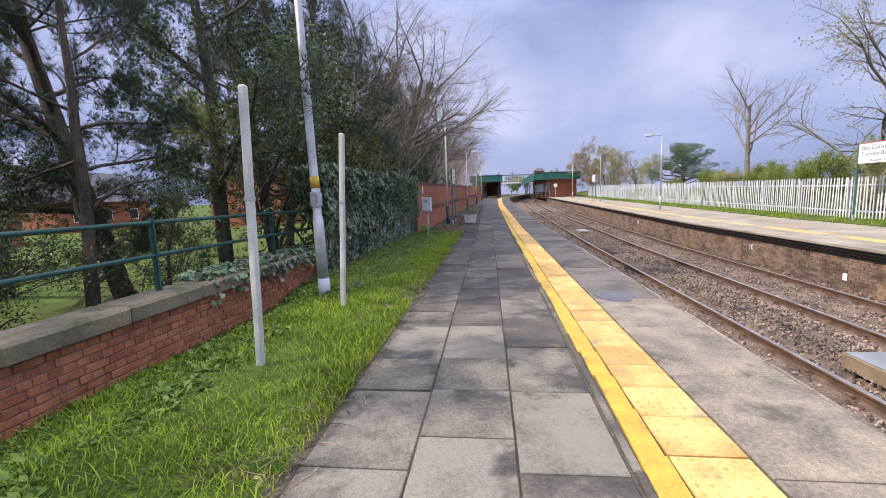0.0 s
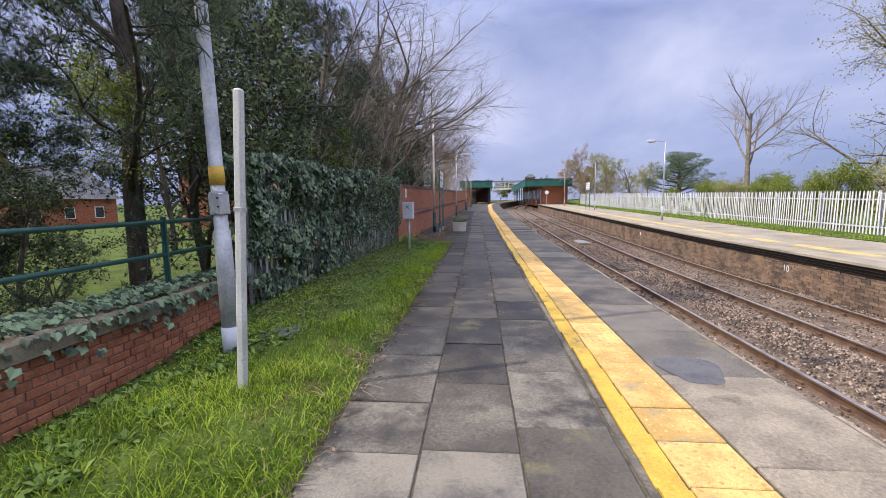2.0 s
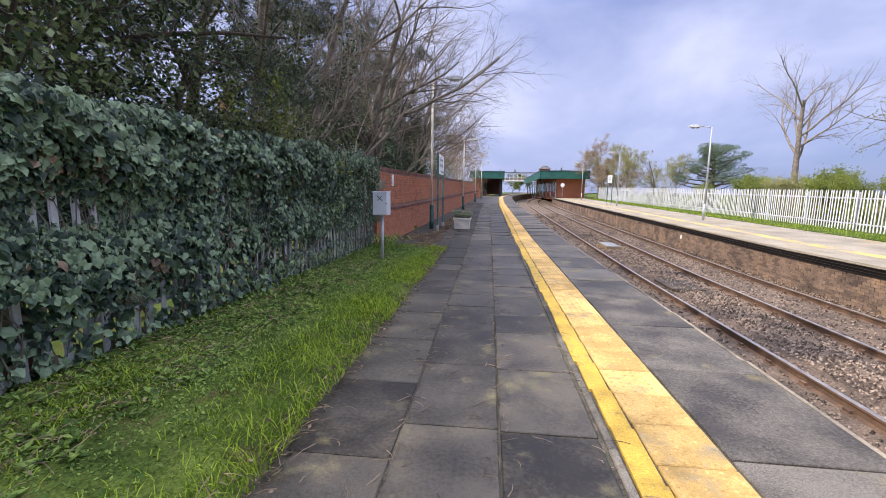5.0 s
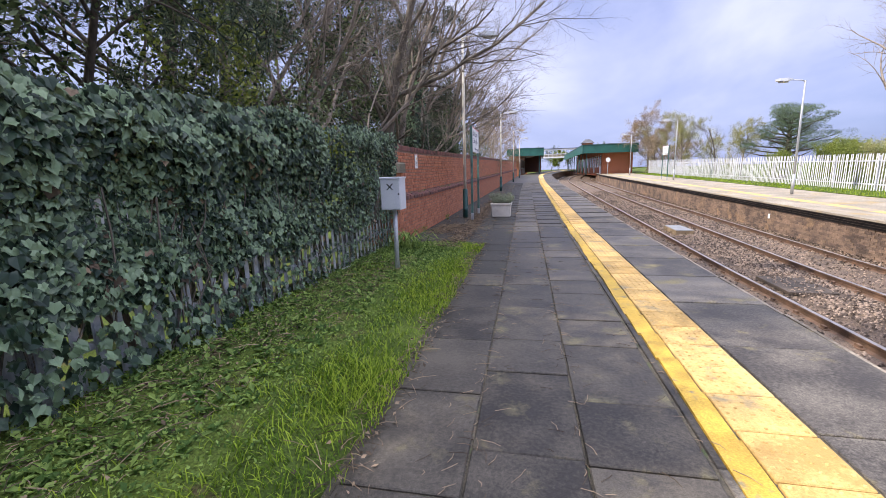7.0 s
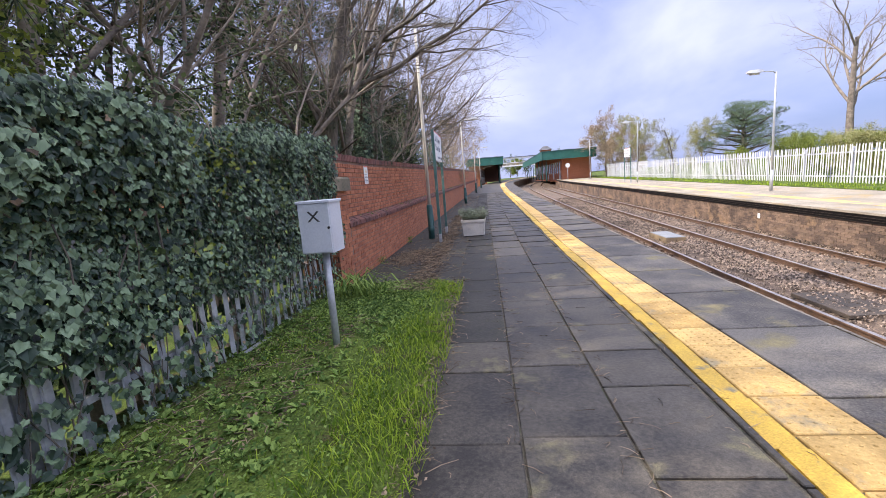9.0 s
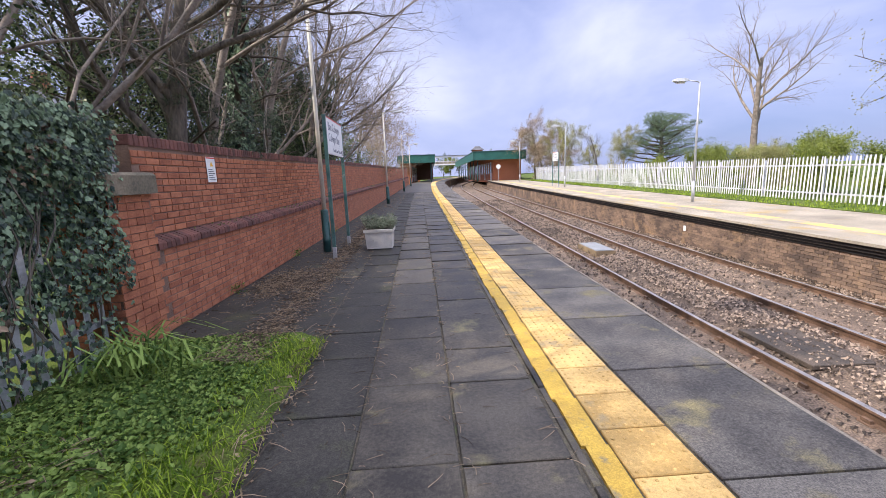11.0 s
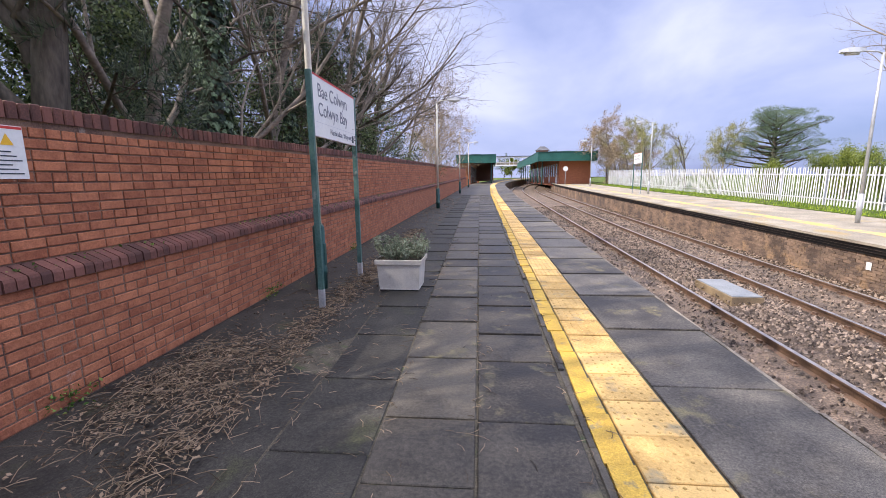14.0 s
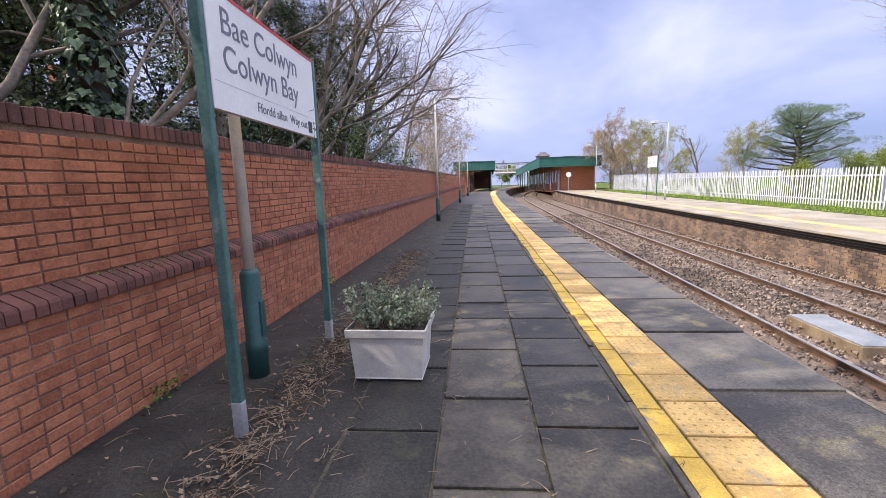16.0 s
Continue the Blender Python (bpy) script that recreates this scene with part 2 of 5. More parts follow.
LAVENDER = mat("grey_green_shrub", (.11, .14, .09), (.28, .32, .22), 2.0, .7, 0, 30, rand=.5, trans=.2)
CHECKER = mat("chequer_plate", (.15, .16, .165), (.26, .27, .28), 3.0, .6, .8, 45)
TIMBER = mat("weathered_timber", (.14, .10, .06), (.30, .22, .13), 3.0, .85, .5, 50)
SLATE = mat("grey_slate", (.06, .06, .07), (.14, .14, .15), 2, .7, .4, 20)
SOFFIT = mat("shadowed_timber", (.04, .03, .025), (.10, .075, .06), 1.5, .8, .3, 20)
PUDDLE = mat("standing_water", (.07, .065, .06), (.13, .12, .105), 4, .05, .03, 30)
GLASS = mat("window_glass", (.02, .025, .03), (.05, .06, .07), 1, .08, 0)
LAMPGLASS = mat("lamp_diffuser", (.55, .55, .55), (.7, .7, .7), 4, .3, 0)
PAVEPALE = mat("pale_platform_surface", (.16, .135, .10), (.36, .31, .235), .8, .85, .6, 40, spots=((.30, .215, .085), .7, .56), grit=.25, grit_scale=60)


# ---- mesh building ----
class Mesh:
    def __init__(self):
        self.v, self.f = [], []

    def box(self, x0, x1, y0, y1, z0, z1, c=0.0):
        if c:
            return self.chamfer(x0, x1, y0, y1, z0, z1, c)
        k = len(self.v)
        self.v += [(x0, y0, z0), (x1, y0, z0), (x1, y1, z0), (x0, y1, z0), (x0, y0, z1), (x1, y0, z1), (x1, y1, z1), (x0, y1, z1)]
        self.f += [(k, k + 3, k + 2, k + 1), (k + 4, k + 5, k + 6, k + 7), (k, k + 1, k + 5, k + 4), (k + 1, k + 2, k + 6, k + 5), (k + 2, k + 3, k + 7, k + 6), (k + 3, k, k + 4, k + 7)]
        return self

    def chamfer(self, x0, x1, y0, y1, z0, z1, c):
        """A block whose top and upright edges are cut off by c."""
        k = len(self.v)
        ring = lambda a, z: [(x0 + a, y0, z), (x1 - a, y0, z), (x1, y0 + a, z), (x1, y1 - a, z), (x1 - a, y1, z), (x0 + a, y1, z), (x0, y1 - a, z), (x0, y0 + a, z)]
        self.v += ring(c, z0) + ring(c, z1 - c)
        i = c
        self.v += [(x0 + i, y0 + i, z1), (x1 - i, y0 + i, z1), (x1 - i, y1 - i, z1), (x0 + i, y1 - i, z1)]
        for j in range(8):
            n = (j + 1) % 8
            self.f.append((k + j, k + n, k + 8 + n, k + 8 + j))
        t = k + 16
        self.f += [(k + 8, k + 9, t + 1, t), (k + 9, k + 10, t + 1), (k + 10, k + 11, t + 2, t + 1), (k + 11, k + 12, t + 2), (k + 12, k + 13, t + 3, t + 2), (k + 13, k + 14, t + 3), (k + 14, k + 15, t, t + 3), (k + 15, k + 8, t), (t, t + 1, t + 2, t + 3), tuple(range(k + 7, k - 1, -1))]
        return self

    def tube(self, pts, radii, n=8, cap=True):
        k = len(self.v)
        pts = [Vector(p) for p in pts]
        side = None
        for i, p in enumerate(pts):
            d = (pts[min(i + 1, len(pts) - 1)] - pts[max(i - 1, 0)])
            d = d.normalized() if d.length else Vector((0, 0, 1))
            if side is None:
                side = d.orthogonal().normalized()
            else:
                side = side - d * side.dot(d)
                side = side.normalized() if side.length > 1e-6 else d.orthogonal().normalized()
            up = d.cross(side)
            r = radii[i] if isinstance(radii, (list, tuple)) else radii
            for j in range(n):
                a = 2 * math.pi * j / n
                self.v.append(tuple(p + (side * math.cos(a) + up * math.sin(a)) * r))
        for i in range(len(pts) - 1):
            for j in range(n):
                a, b = k + i * n + j, k + i * n + (j + 1) % n
                self.f.append((a, b, b + n, a + n))
        if cap:
            self.f.append(tuple(range(k + n - 1, k - 1, -1)))
            e = k + (len(pts) - 1) * n
            self.f.append(tuple(range(e, e + n)))
        return self

    def poly(self, pts):
        k = len(self.v)
        self.v += [tuple(p) for p in pts]
        self.f.append(tuple(range(k, k + len(pts))))
        return self

    def sweep(self, profile, path, closed=True):
        """profile: (offset, height) pairs; path: (x, y, z) with the way along it roughly +y."""
        k, n = len(self.v), len(profile)
        P = [Vector(p) for p in path]
        for i, p in enumerate(P):
            d = P[min(i + 1, len(P) - 1)] - P[max(i - 1, 0)]
            d.z = 0
            d.normalize()
            s = Vector((d.y, -d.x, 0))
            for a, h in profile:
                self.v.append((p.x + s.x * a, p.y + s.y * a, p.z + h))
        m = n if closed else n - 1
        for i in range(len(P) - 1):
            for j in range(m):
                a, b = k + i * n + j, k + i * n + (j + 1) % n
                self.f.append((b, a, a + n, b + n))
        if closed:
            self.f.append(tuple(range(k, k + n)))
            e = k + (len(P) - 1) * n
            self.f.append(tuple(range(e + n - 1, e - 1, -1)))
        return self

    def data(self, name, material, smooth=False):
        me = bpy.data.meshes.new(name)
        me.from_pydata(self.v, [], self.f)
        me.materials.append(material)
        if smooth:
            me.polygons.foreach_set("use_smooth", [True] * len(me.polygons))
        me.update()
        return me


def part(name, m, material, parent=None, label="", smooth=False, kind=""):
    ob = new(name, m if isinstance(m, bpy.types.Mesh) else m.data(name, material, smooth))
    ob.parent = parent
    return tagged(ob, label, kind=kind)


def thing(name, x, y, z, label, category, group="", rz=0.0, kind=""):
    ob = new(name)
    ob.empty_display_size = 0.2
    ob.matrix_basis = pose(x, y, z, 0, 0, rz)
    return tagged(ob, label, category, group, kind)


def text_mesh(words, size, material, name="lettering"):
    cu = bpy.data.curves.new(name, "FONT")
    cu.body, cu.size, cu.extrude, cu.align_x = words, size, 0.001, "LEFT"
    ob = new(name, cu)
    bpy.context.view_layer.update()
    me = bpy.data.meshes.new_from_object(ob.evaluated_get(bpy.context.evaluated_depsgraph_get()))
    bpy.data.objects.remove(ob)
    me.materials.clear()
    me.materials.append(material)
    return me


# ---- the lie of the place ----
def rise(y):
    """The line climbs gently towards the station buildings."""
    return 0.0135 * max(0.0, min(y, 130) - 17)


def bend(y):
    """The line swings to the right beyond the near end of the canopies."""
    return 0.0028 * max(0.0, y - 62) ** 2


def strip_x(y):
    return 0.69 - 0.0222 * min(y, 45) - 0.004 * max(0, y - 45) + bend(y)


def edge_x(y):
    return 2.12 - 0.0155 * min(y, 45) + bend(y)


def rail_x(x):
    return lambda y: x - 0.006 * (min(y, 45) - 10) + bend(y)


def steps(a, b, n):
    return [a + (b - a) * i / n for i in range(n + 1)]


WALL_X = -3.30

# ---- ground: one sheet to the horizon ----
def ground_z(x, y):
    g = rise(y)
    b = bend(y) if y < 140 else bend(140)
    if x < -14: return -0.9
    if x < -4.5: return -0.75 + g * 0.6
    if x < 13.6 + b: return -1.45 + g
    return -0.12 + g


m = Mesh()
xs = [-3000, -400, -100, -40, -14, -4.5, -3.6, 1.0, 8.6, 13.5, 13.8, 30, 80, 300, 3000]
ys = [-3000, -200, -40] + steps(-12, 140, 38) + [250, 600, 4000]
for y in ys:
    for x in xs:
        sh = bend(min(max(y, 0), 140)) if -14 < x < 80 else 0
        m.v.append((x + sh, y, ground_z(x + sh, y)))
for j in range(len(ys) - 1):
    for i in range(len(xs) - 1):
        a = j * len(xs) + i
        m.f.append((a, a + 1, a + 1 + len(xs), a + len(xs)))
tagged(part("ground", m, GRASSBED, label="rough grassy ground round the railway"), category="ground", kind="structure")

# ---- near platform ----
platform = thing("pavement", 0, 0, 0, "worn concrete slab railway platform with yellow tactile strip", "platform", kind="structure")
Y = steps(-9, 60, 46) + steps(63, 135, 24)
m = Mesh()
path = [(edge_x(y), y, rise(y)) for y in Y]
m.sweep([(-.03, -.09), (-.03, -1.5), (-.3, -1.5), (-.3, -.09)], path)
part("platform_face", m, OLDBRICK, platform, "weathered brick platform face")
# bed of the paving, cut where the verge is
m = Mesh()
for a, b in zip(Y[:-1], Y[1:]):
    la = strip_x(a) - 2.0 if a < 14 else WALL_X + .02 + bend(a)
    lb = strip_x(b) - 2.0 if b <= 14.01 else WALL_X + .02 + bend(b)
    if a < 14 < b: la = lb
    m.poly([(la, a, rise(a) - .014), (edge_x(a) - .01, a, rise(a) - .014), (edge_x(b) - .01, b, rise(b) - .014), (lb, b, rise(b) - .014)])
part("joint_bed", m, JOINT, platform, "dark mossy joints between slabs")
rnd = random.Random(4)


def paver(name, xa, xb, y0, y1, mt, gap=.006, th=.05, up=0.0):
    """xa, xb: functions of y for the two long sides."""
    m = Mesh()
    z = rise((y0 + y1) / 2) + up + rnd.uniform(-.004, .004)
    cx, cy = (xa(y0) + xb(y1)) / 2, (y0 + y1) / 2
    x0, x1 = xa(cy) - cx + gap, xb(cy) - cx - gap
    h = (y1 - y0) / 2 - gap
    m.chamfer(x0, x1, -h, h, -th, 0, .006)
    ob = part(name, m, mt, platform)
    ob.matrix_basis = pose(cx, cy, z, rnd.uniform(-.25, .25), rnd.uniform(-.25, .25), math.degrees(math.atan(-(xa(y1) - xa(y0)) / (y1 - y0))))
    return ob


LINES = [lambda y, d=d, k=k: strip_x(y) - d - k * max(0, min(y, 30)) for d, k in ((.085, 0), (.655, .0045), (1.235, .007), (1.85, .007))]
for c in range(3):
    y = -6.2 + .31 * c
    while y < 44:
        L = rnd.choice((.91, .91, .93, .62))
        # Dark slabs from about y 3.4: damp concrete with tree shade painted in.
        dark = y > 3.4 + rnd.uniform(-1.6, 1.6) and rnd.random() < (.92 if y < 6 else 1.1) or rnd.random() < .25
        paver("slab", LINES[c + 1], LINES[c], y, y + L, ASPHALT if c == 2 and y > 11.5 else DARKSLAB if dark else SLAB, gap=rnd.uniform(.005, .009))
        y += L
far4 = lambda y: LINES[3](y) - .004
y = -6.0
while y < 44:
    paver("margin_strip", lambda q: strip_x(q) - .066, lambda q: strip_x(q) - .012, y, y + 1.0, SLAB if y < 8 else DARKSLAB, gap=.003)
    y += 1.0
y = -6.0
while y < 60:
    paver("coping_slab", lambda q: strip_x(q) + .585, edge_x, y, y + 1.2, COPING if y < 2.9 else COPEGREY)
    y += 1.2
# tactile pavers: rows of low domes
tx0, tx1 = (lambda q: strip_x(q) + .15), (lambda q: strip_x(q) + .58)
tact = Mesh()
tact.chamfer(-.205, .205, -.20, .20, -.05, 0, .006)
for i in range(6):
    for j in range(6):
        cx, cy = -.17 + .068 * i, -.17 + .068 * j
        k = len(tact.v)
        tact.v += [(cx + .0125 * math.cos(a), cy + .0125 * math.sin(a), 0) for a in [math.pi * q / 3 for q in range(6)]]
        tact.v += [(cx + .007 * math.cos(a), cy + .007 * math.sin(a), .005) for a in [math.pi * q / 3 for q in range(6)]]
        tact.f += [(k + q, k + (q + 1) % 6, k + 6 + (q + 1) % 6, k + 6 + q) for q in range(6)] + [tuple(range(k + 6, k + 12))]
tact_me = tact.data("tactile_paver", TACTILE)
y = -6.0
while y < 58:
    cy = y + .205
    ob = part("tactile_paver", tact_me, TACTILE, platform)
    ob.matrix_basis = pose(strip_x(cy) + .365, cy, rise(cy) + .004 + rnd.uniform(-.003, .003), rnd.uniform(-.3, .3), rnd.uniform(-.3, .3), 1.3)
    y += .41
m = Mesh()
LY = steps(-9, 62, 140)
for a, b in zip(LY[:-1], LY[1:]):
    w = .012 * math.sin(a * 2.3)
    m.box(strip_x(a) - .01 + w, strip_x(a) + .135, a, b - .001, rise(a) - .03, rise(a) + .006)
part("yellow_line", m, YELLOW, platform, "scuffed yellow safety line")
# far stretch of paving in one piece
m = Mesh()
FY = [44.5] + steps(46, 135, 40)
for a, b in zip(FY[:-1], FY[1:]):
    m.poly([(WALL_X + bend(a), a, rise(a)), (edge_x(a) - .01, a, rise(a)), (edge_x(b) - .01, b, rise(b)), (WALL_X + bend(b), b, rise(b))])
part("far_paving", m, DARKSLAB, platform)
m = Mesh()
for a, b in zip(FY[:-1], FY[1:]):
    if a > 56: m.poly([(strip_x(a), a, rise(a) + .008), (strip_x(a) + .57, a, rise(a) + .008), (strip_x(b) + .57, b, rise(b) + .008), (strip_x(b), b, rise(b) + .008)])
part("far_tactile_strip", m, TACTILE, platform)
m = Mesh()
for a, b in zip(Y[:-1], Y[1:]):
    m.box(edge_x(a) - .02, edge_x(a) + .012, a, b, rise(a) - .07, rise(a) + .003)
part("white_edge", m, COPING, platform, "worn pale platform edge")
# dark margin at the foot of the wall
m = Mesh()
MY = steps(14.0, 62, 48)
for a, b in zip(MY[:-1], MY[1:]):
    m.poly([(WALL_X - .02, a, rise(a) - .005), (far4(a) - .01, a, rise(a) - .012), (far4(b) - .01, b, rise(b) - .012), (WALL_X - .02, b, rise(b) - .005)])
part("tarmac_margin", m, ASPHALT, platform, "dark mossy tarmac margin")

# ---- verge ----
m = Mesh()
def verge_z(x, y):
    dip = min(1, max(0, (-2.5 - x) / 1.0)) * min(1, max(0, (5.2 - y) / 1.5))
    return .05 + .05 * noise.noise((x * .9, y * .9, 3)) + .03 * min(1, max(0, (-1.3 - x))) - .27 * dip
VX, VY = 10, 60
vy = steps(-8, 14.2, VY)
for y in vy:
    for i in range(VX + 1):
        x0, x1 = -3.62, strip_x(y) - 1.93
        x = x0 + (x1 - x0) * i / VX
        m.v.append((x, y, verge_z(x, y) if i < VX else -.02))
for j in range(VY):
    for i in range(VX):
        a = j * (VX + 1) + i
        m.f.append((a, a + 1, a + VX + 2, a + VX + 1))
tagged(part("verge", m, GRASSBED, label="uneven grass verge beside the platform slabs", smooth=True), category="verge", kind="structure")

# ---- tracks ----
TY = steps(-9, 60, 46) + steps(62, 150, 44)
RZ = -0.93
m = Mesh()
for a, b in zip(TY[:-1], TY[1:]):
    for x0, x1, z0, z1 in ((1.6, 2.6, -1.12, -1.07), (2.6, 4.3, -1.07, -1.07), (4.3, 5.0, -1.07, -1.0), (5.0, 5.6, -1.0, -1.07), (5.6, 7.5, -1.07, -1.07), (7.5, 8.3, -1.07, -1.12)):
        m.poly([(x0 + bend(a), a, z0 + rise(a)), (x1 + bend(a), a, z1 + rise(a)), (x1 + bend(b), b, z1 + rise(b)), (x0 + bend(b), b, z0 + rise(b))])
tagged(part("track_bed", m, BALLASTBED, label="brown stained ballast bed between the platforms"), category="track bed", kind="structure")
RAILPROF = [(-.07, -.155), (.07, -.155), (.07, -.14), (.012, -.12), (.012, -.045), (.035, -.035), (.035, -.006), (-.035, -.006), (-.035, -.035), (-.012, -.045), (-.012, -.12), (-.07, -.14)]
for nm, xs2 in (("near", (2.50, 4.005)), ("far", (5.80, 7.305))):
    tr = thing("railway_track", sum(xs2) / 2, 0, RZ, "rusty running rails on dark buried sleepers", "track", "railway tracks", kind="structure")
    for xr in xs2:
        f = rail_x(xr)
        o = sum(xs2) / 2
        pth = [(f(y) - o, y, rise(y)) for y in TY]
        part("rail", Mesh().sweep(RAILPROF, pth), RAIL, tr, "rusty brown steel rail")
        part("rail_head", Mesh().sweep([(-.032, -.006), (.032, -.006), (.026, 0), (-.026, 0)], pth), RAILTOP, tr, "worn bright rail head")
    sl = Mesh().chamfer(-1.3, 1.3, -.125, .125, -.13, 0, .015).data("sleeper", SLEEPER)
    ch = Mesh().chamfer(-.11, .11, -.08, .08, 0, .035, .01).box(-.1, -.06, -.05, .05, .03, .075).box(.06, .1, -.05, .05, .03, .075).data("rail_chair", RAIL)
    y = -7.0
    f = rail_x(sum(xs2) / 2)
    while y < 70:
        ob = part("sleeper", sl, SLEEPER, tr)
        ob.matrix_basis = pose(f(y) - sum(xs2) / 2 + rnd.uniform(-.03, .03), y, rise(y) - .155 + rnd.uniform(-.02, 0), 0, 0, rnd.uniform(-.6, .6))
        if y < 40:
            for s in (-.7525, .7525):
                c = part("rail_chair", ch, RAIL, tr)
                c.matrix_basis = pose(f(y) - sum(xs2) / 2 + s, y, rise(y) - .155)
        y += .72
# loose ballast stones
rs = random.Random(9)
m, oily = Mesh(), Mesh()
for i in range(76000):
    y = -4 + 50 * rs.random() ** 1.5
    x = rs.choice((rs.uniform(1.75, 2.4), rs.uniform(2.6, 3.9), rs.uniform(4.1, 5.7), rs.uniform(4.1, 5.7), rs.uniform(5.9, 7.2), rs.uniform(7.4, 8.1)))
    if 2.6 < x < 3.9 or 5.9 < x < 7.2:
        if rs.random() < .35: continue
    z = RZ - .135 + rise(y) + (.07 if 4.4 < x < 5.4 else 0) + rs.uniform(-.02, .015)
    s = rs.uniform(.012, .036) + .0006 * max(0, y - 10)
    dst = oily if x < 2.45 or noise.noise((x * .9, y * .35, 6)) > (.02 if x < 4 else .25) else m
    k = len(dst.v)
    for d in ((1, .2, 0), (-.3, 1, .1), (-.8, -.7, -.1), (.1, .1, .9)):
        dst.v.append((x + s * (d[0] + rs.uniform(-.4, .4)), y + s * (d[1] + rs.uniform(-.4, .4)), z + s * (d[2] + rs.uniform(-.2, .3))))
    dst.f += [(k, k + 1, k + 3), (k + 1, k + 2, k + 3), (k + 2, k, k + 3)]
tagged(part("ballast", m, BALLAST, label="loose grey brown ballast stones between rails", kind="stuff"), category="ballast")
tagged(part("oily_ballast", oily, OILSTONE, label="dark oil stained ballast stones beside rails", kind="stuff"), category="ballast")

# ---- puddle on the coping ----
m = Mesh()
m.poly([(1.50 + .24 * math.cos(a) * (1 + .2 * math.sin(3 * a)), 3.72 + .34 * math.sin(a) * (1 + .15 * math.cos(2 * a)), .0065) for a in steps(0, 6.2, 28)])
tagged(part("puddle", m, PUDDLE, label="shallow puddle on the platform coping"), category="puddle", kind="structure")

# ---- far platform ----
FX = 7.98
farp = thing("pavement", 0, 0, 0, "opposite railway platform with pale surface and brick face", "platform", kind="structure")
pth = [(FX + bend(y), y, rise(y)) for y in TY]
part("platform_face", Mesh().sweep([(.02, -.29), (.28, -.29), (.28, -1.5), (.02, -1.5)], pth), OLDBRICK, farp, "stained brick platform face")
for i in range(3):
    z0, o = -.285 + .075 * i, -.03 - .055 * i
    # Courses in near-black brick, far darker than the face below.
    part("oversailing_course", Mesh().sweep([(o, z0), (.3, z0), (.3, z0 + .058), (o, z0 + .058)], pth), CORBEL, farp, "near-black corbelled brick course")
    # The pale lip paints in light catching each course's top edge.
    part("course_lip", Mesh().sweep([(o - .012, z0 + .059), (.28, z0 + .059), (.28, z0 + .074), (o - .012, z0 + .074)], pth), COPING, farp, "pale strip for light along corbel edge")
part("coping", Mesh().sweep([(-.20, -.055), (.5, -.055), (.5, 0.0), (-.19, 0.0)], pth), PAVEPALE, farp, "pale stone platform edge")
part("platform_surface", Mesh().sweep([(.5, -.01), (.5, -.08), (4.1, -.08), (4.1, -.01)], pth), PAVEPALE, farp)
part("yellow_strip", Mesh().sweep([(.95, -.006), (1.4, -.006), (1.4, -.03), (.95, -.03)], pth), FARYELLOW, farp, "faded yellow tactile strip")
fg = part("grass_margin", Mesh().sweep([(4.1, .015), (4.1, -.1), (6.0, -.1), (6.0, .05)], pth), GRASSBED, farp, "grass margin along the fence")

rb = random.Random(8)
m = Mesh()
for row in range(11):
    y = 2.0 + .112 * (row % 2)
    while y < 45:
        x = FX + .02 - rb.uniform(.008, .02)
        z = -.335 - .075 * row + rise(y)
        L = .107
        m.box(x, FX + .03, y - L, y + L, z - .033, z + .033)
        y += .226
part("brickwork", m, OLDBRICK, farp, "stained brick face of the far platform", kind="stuff")

rg = random.Random(31)
m = Mesh()
for i in range(16000):
    y = 6 + 58 * rg.random() ** 1.2
    x = FX + bend(y) + rg.uniform(4.0, 5.9)
    if rg.random() > .6 + noise.noise((x * .8, y * .5, 4)): continue
    h, a = rg.uniform(.05, .15), rg.uniform(0, 6.28)
    w = .012
    z = rise(y) + .02
    m.poly([(x - w * math.sin(a), y + w * math.cos(a), z), (x + w * math.sin(a), y - w * math.cos(a), z), (x + .5 * h * math.cos(a), y + .5 * h * math.sin(a), z + h)])
part("margin_grass", m, BLADE, farp, "tufts of grass along the fence", kind="stuff")

# ---- brick boundary wall ----
wall = thing("wall_west", 0, 0, 0, "tall red brick boundary wall with brick coping", "wall", kind="structure")
WY0, WY1, WTOP = 14.57, 66.0, 2.10
m = Mesh()
for a, b in zip(steps(WY0, WY1, 26)[:-1], steps(WY0, WY1, 26)[1:]):
    g = rise((a + b) / 2)
    m.box(WALL_X - .34, WALL_X - .006, a, b, -.9, .93 + g)
    m.box(WALL_X - .34, WALL_X - .125, a, b, .93 + g, WTOP - .10 + g)
part("wall_core", m, MORTAR, wall, "pale lime mortar")
rb = random.Random(2)


def brick_mesh(L, h, mt, d=.1):
    """A brick seen from +x, its face at x = 0."""
    m = Mesh()
    c = .004
    y, z = L / 2, h / 2
    m.v = [(0, -y + c, -z + c), (0, y - c, -z + c), (0, y - c, z - c), (0, -y + c, z - c), (-c, -y, -z), (-c, y, -z), (-c, y, z), (-c, -y, z), (-d, -y, -z), (-d, y, -z), (-d, y, z), (-d, -y, z)]
    m.f = [(0, 1, 2, 3)] + [(a, a + 4, (a + 1) % 4 + 4, (a + 1) % 4) for a in range(4)] + [(a + 4, a + 8, (a + 1) % 4 + 8, (a + 1) % 4 + 4) for a in range(4)]
    return m


def put(dst, src, x, y, z):
    k = len(dst.v)
    dst.v += [(a + x, b + y, c + z) for a, b, c in src.v]
    dst.f += [tuple(i + k for i in f) for f in src.f]


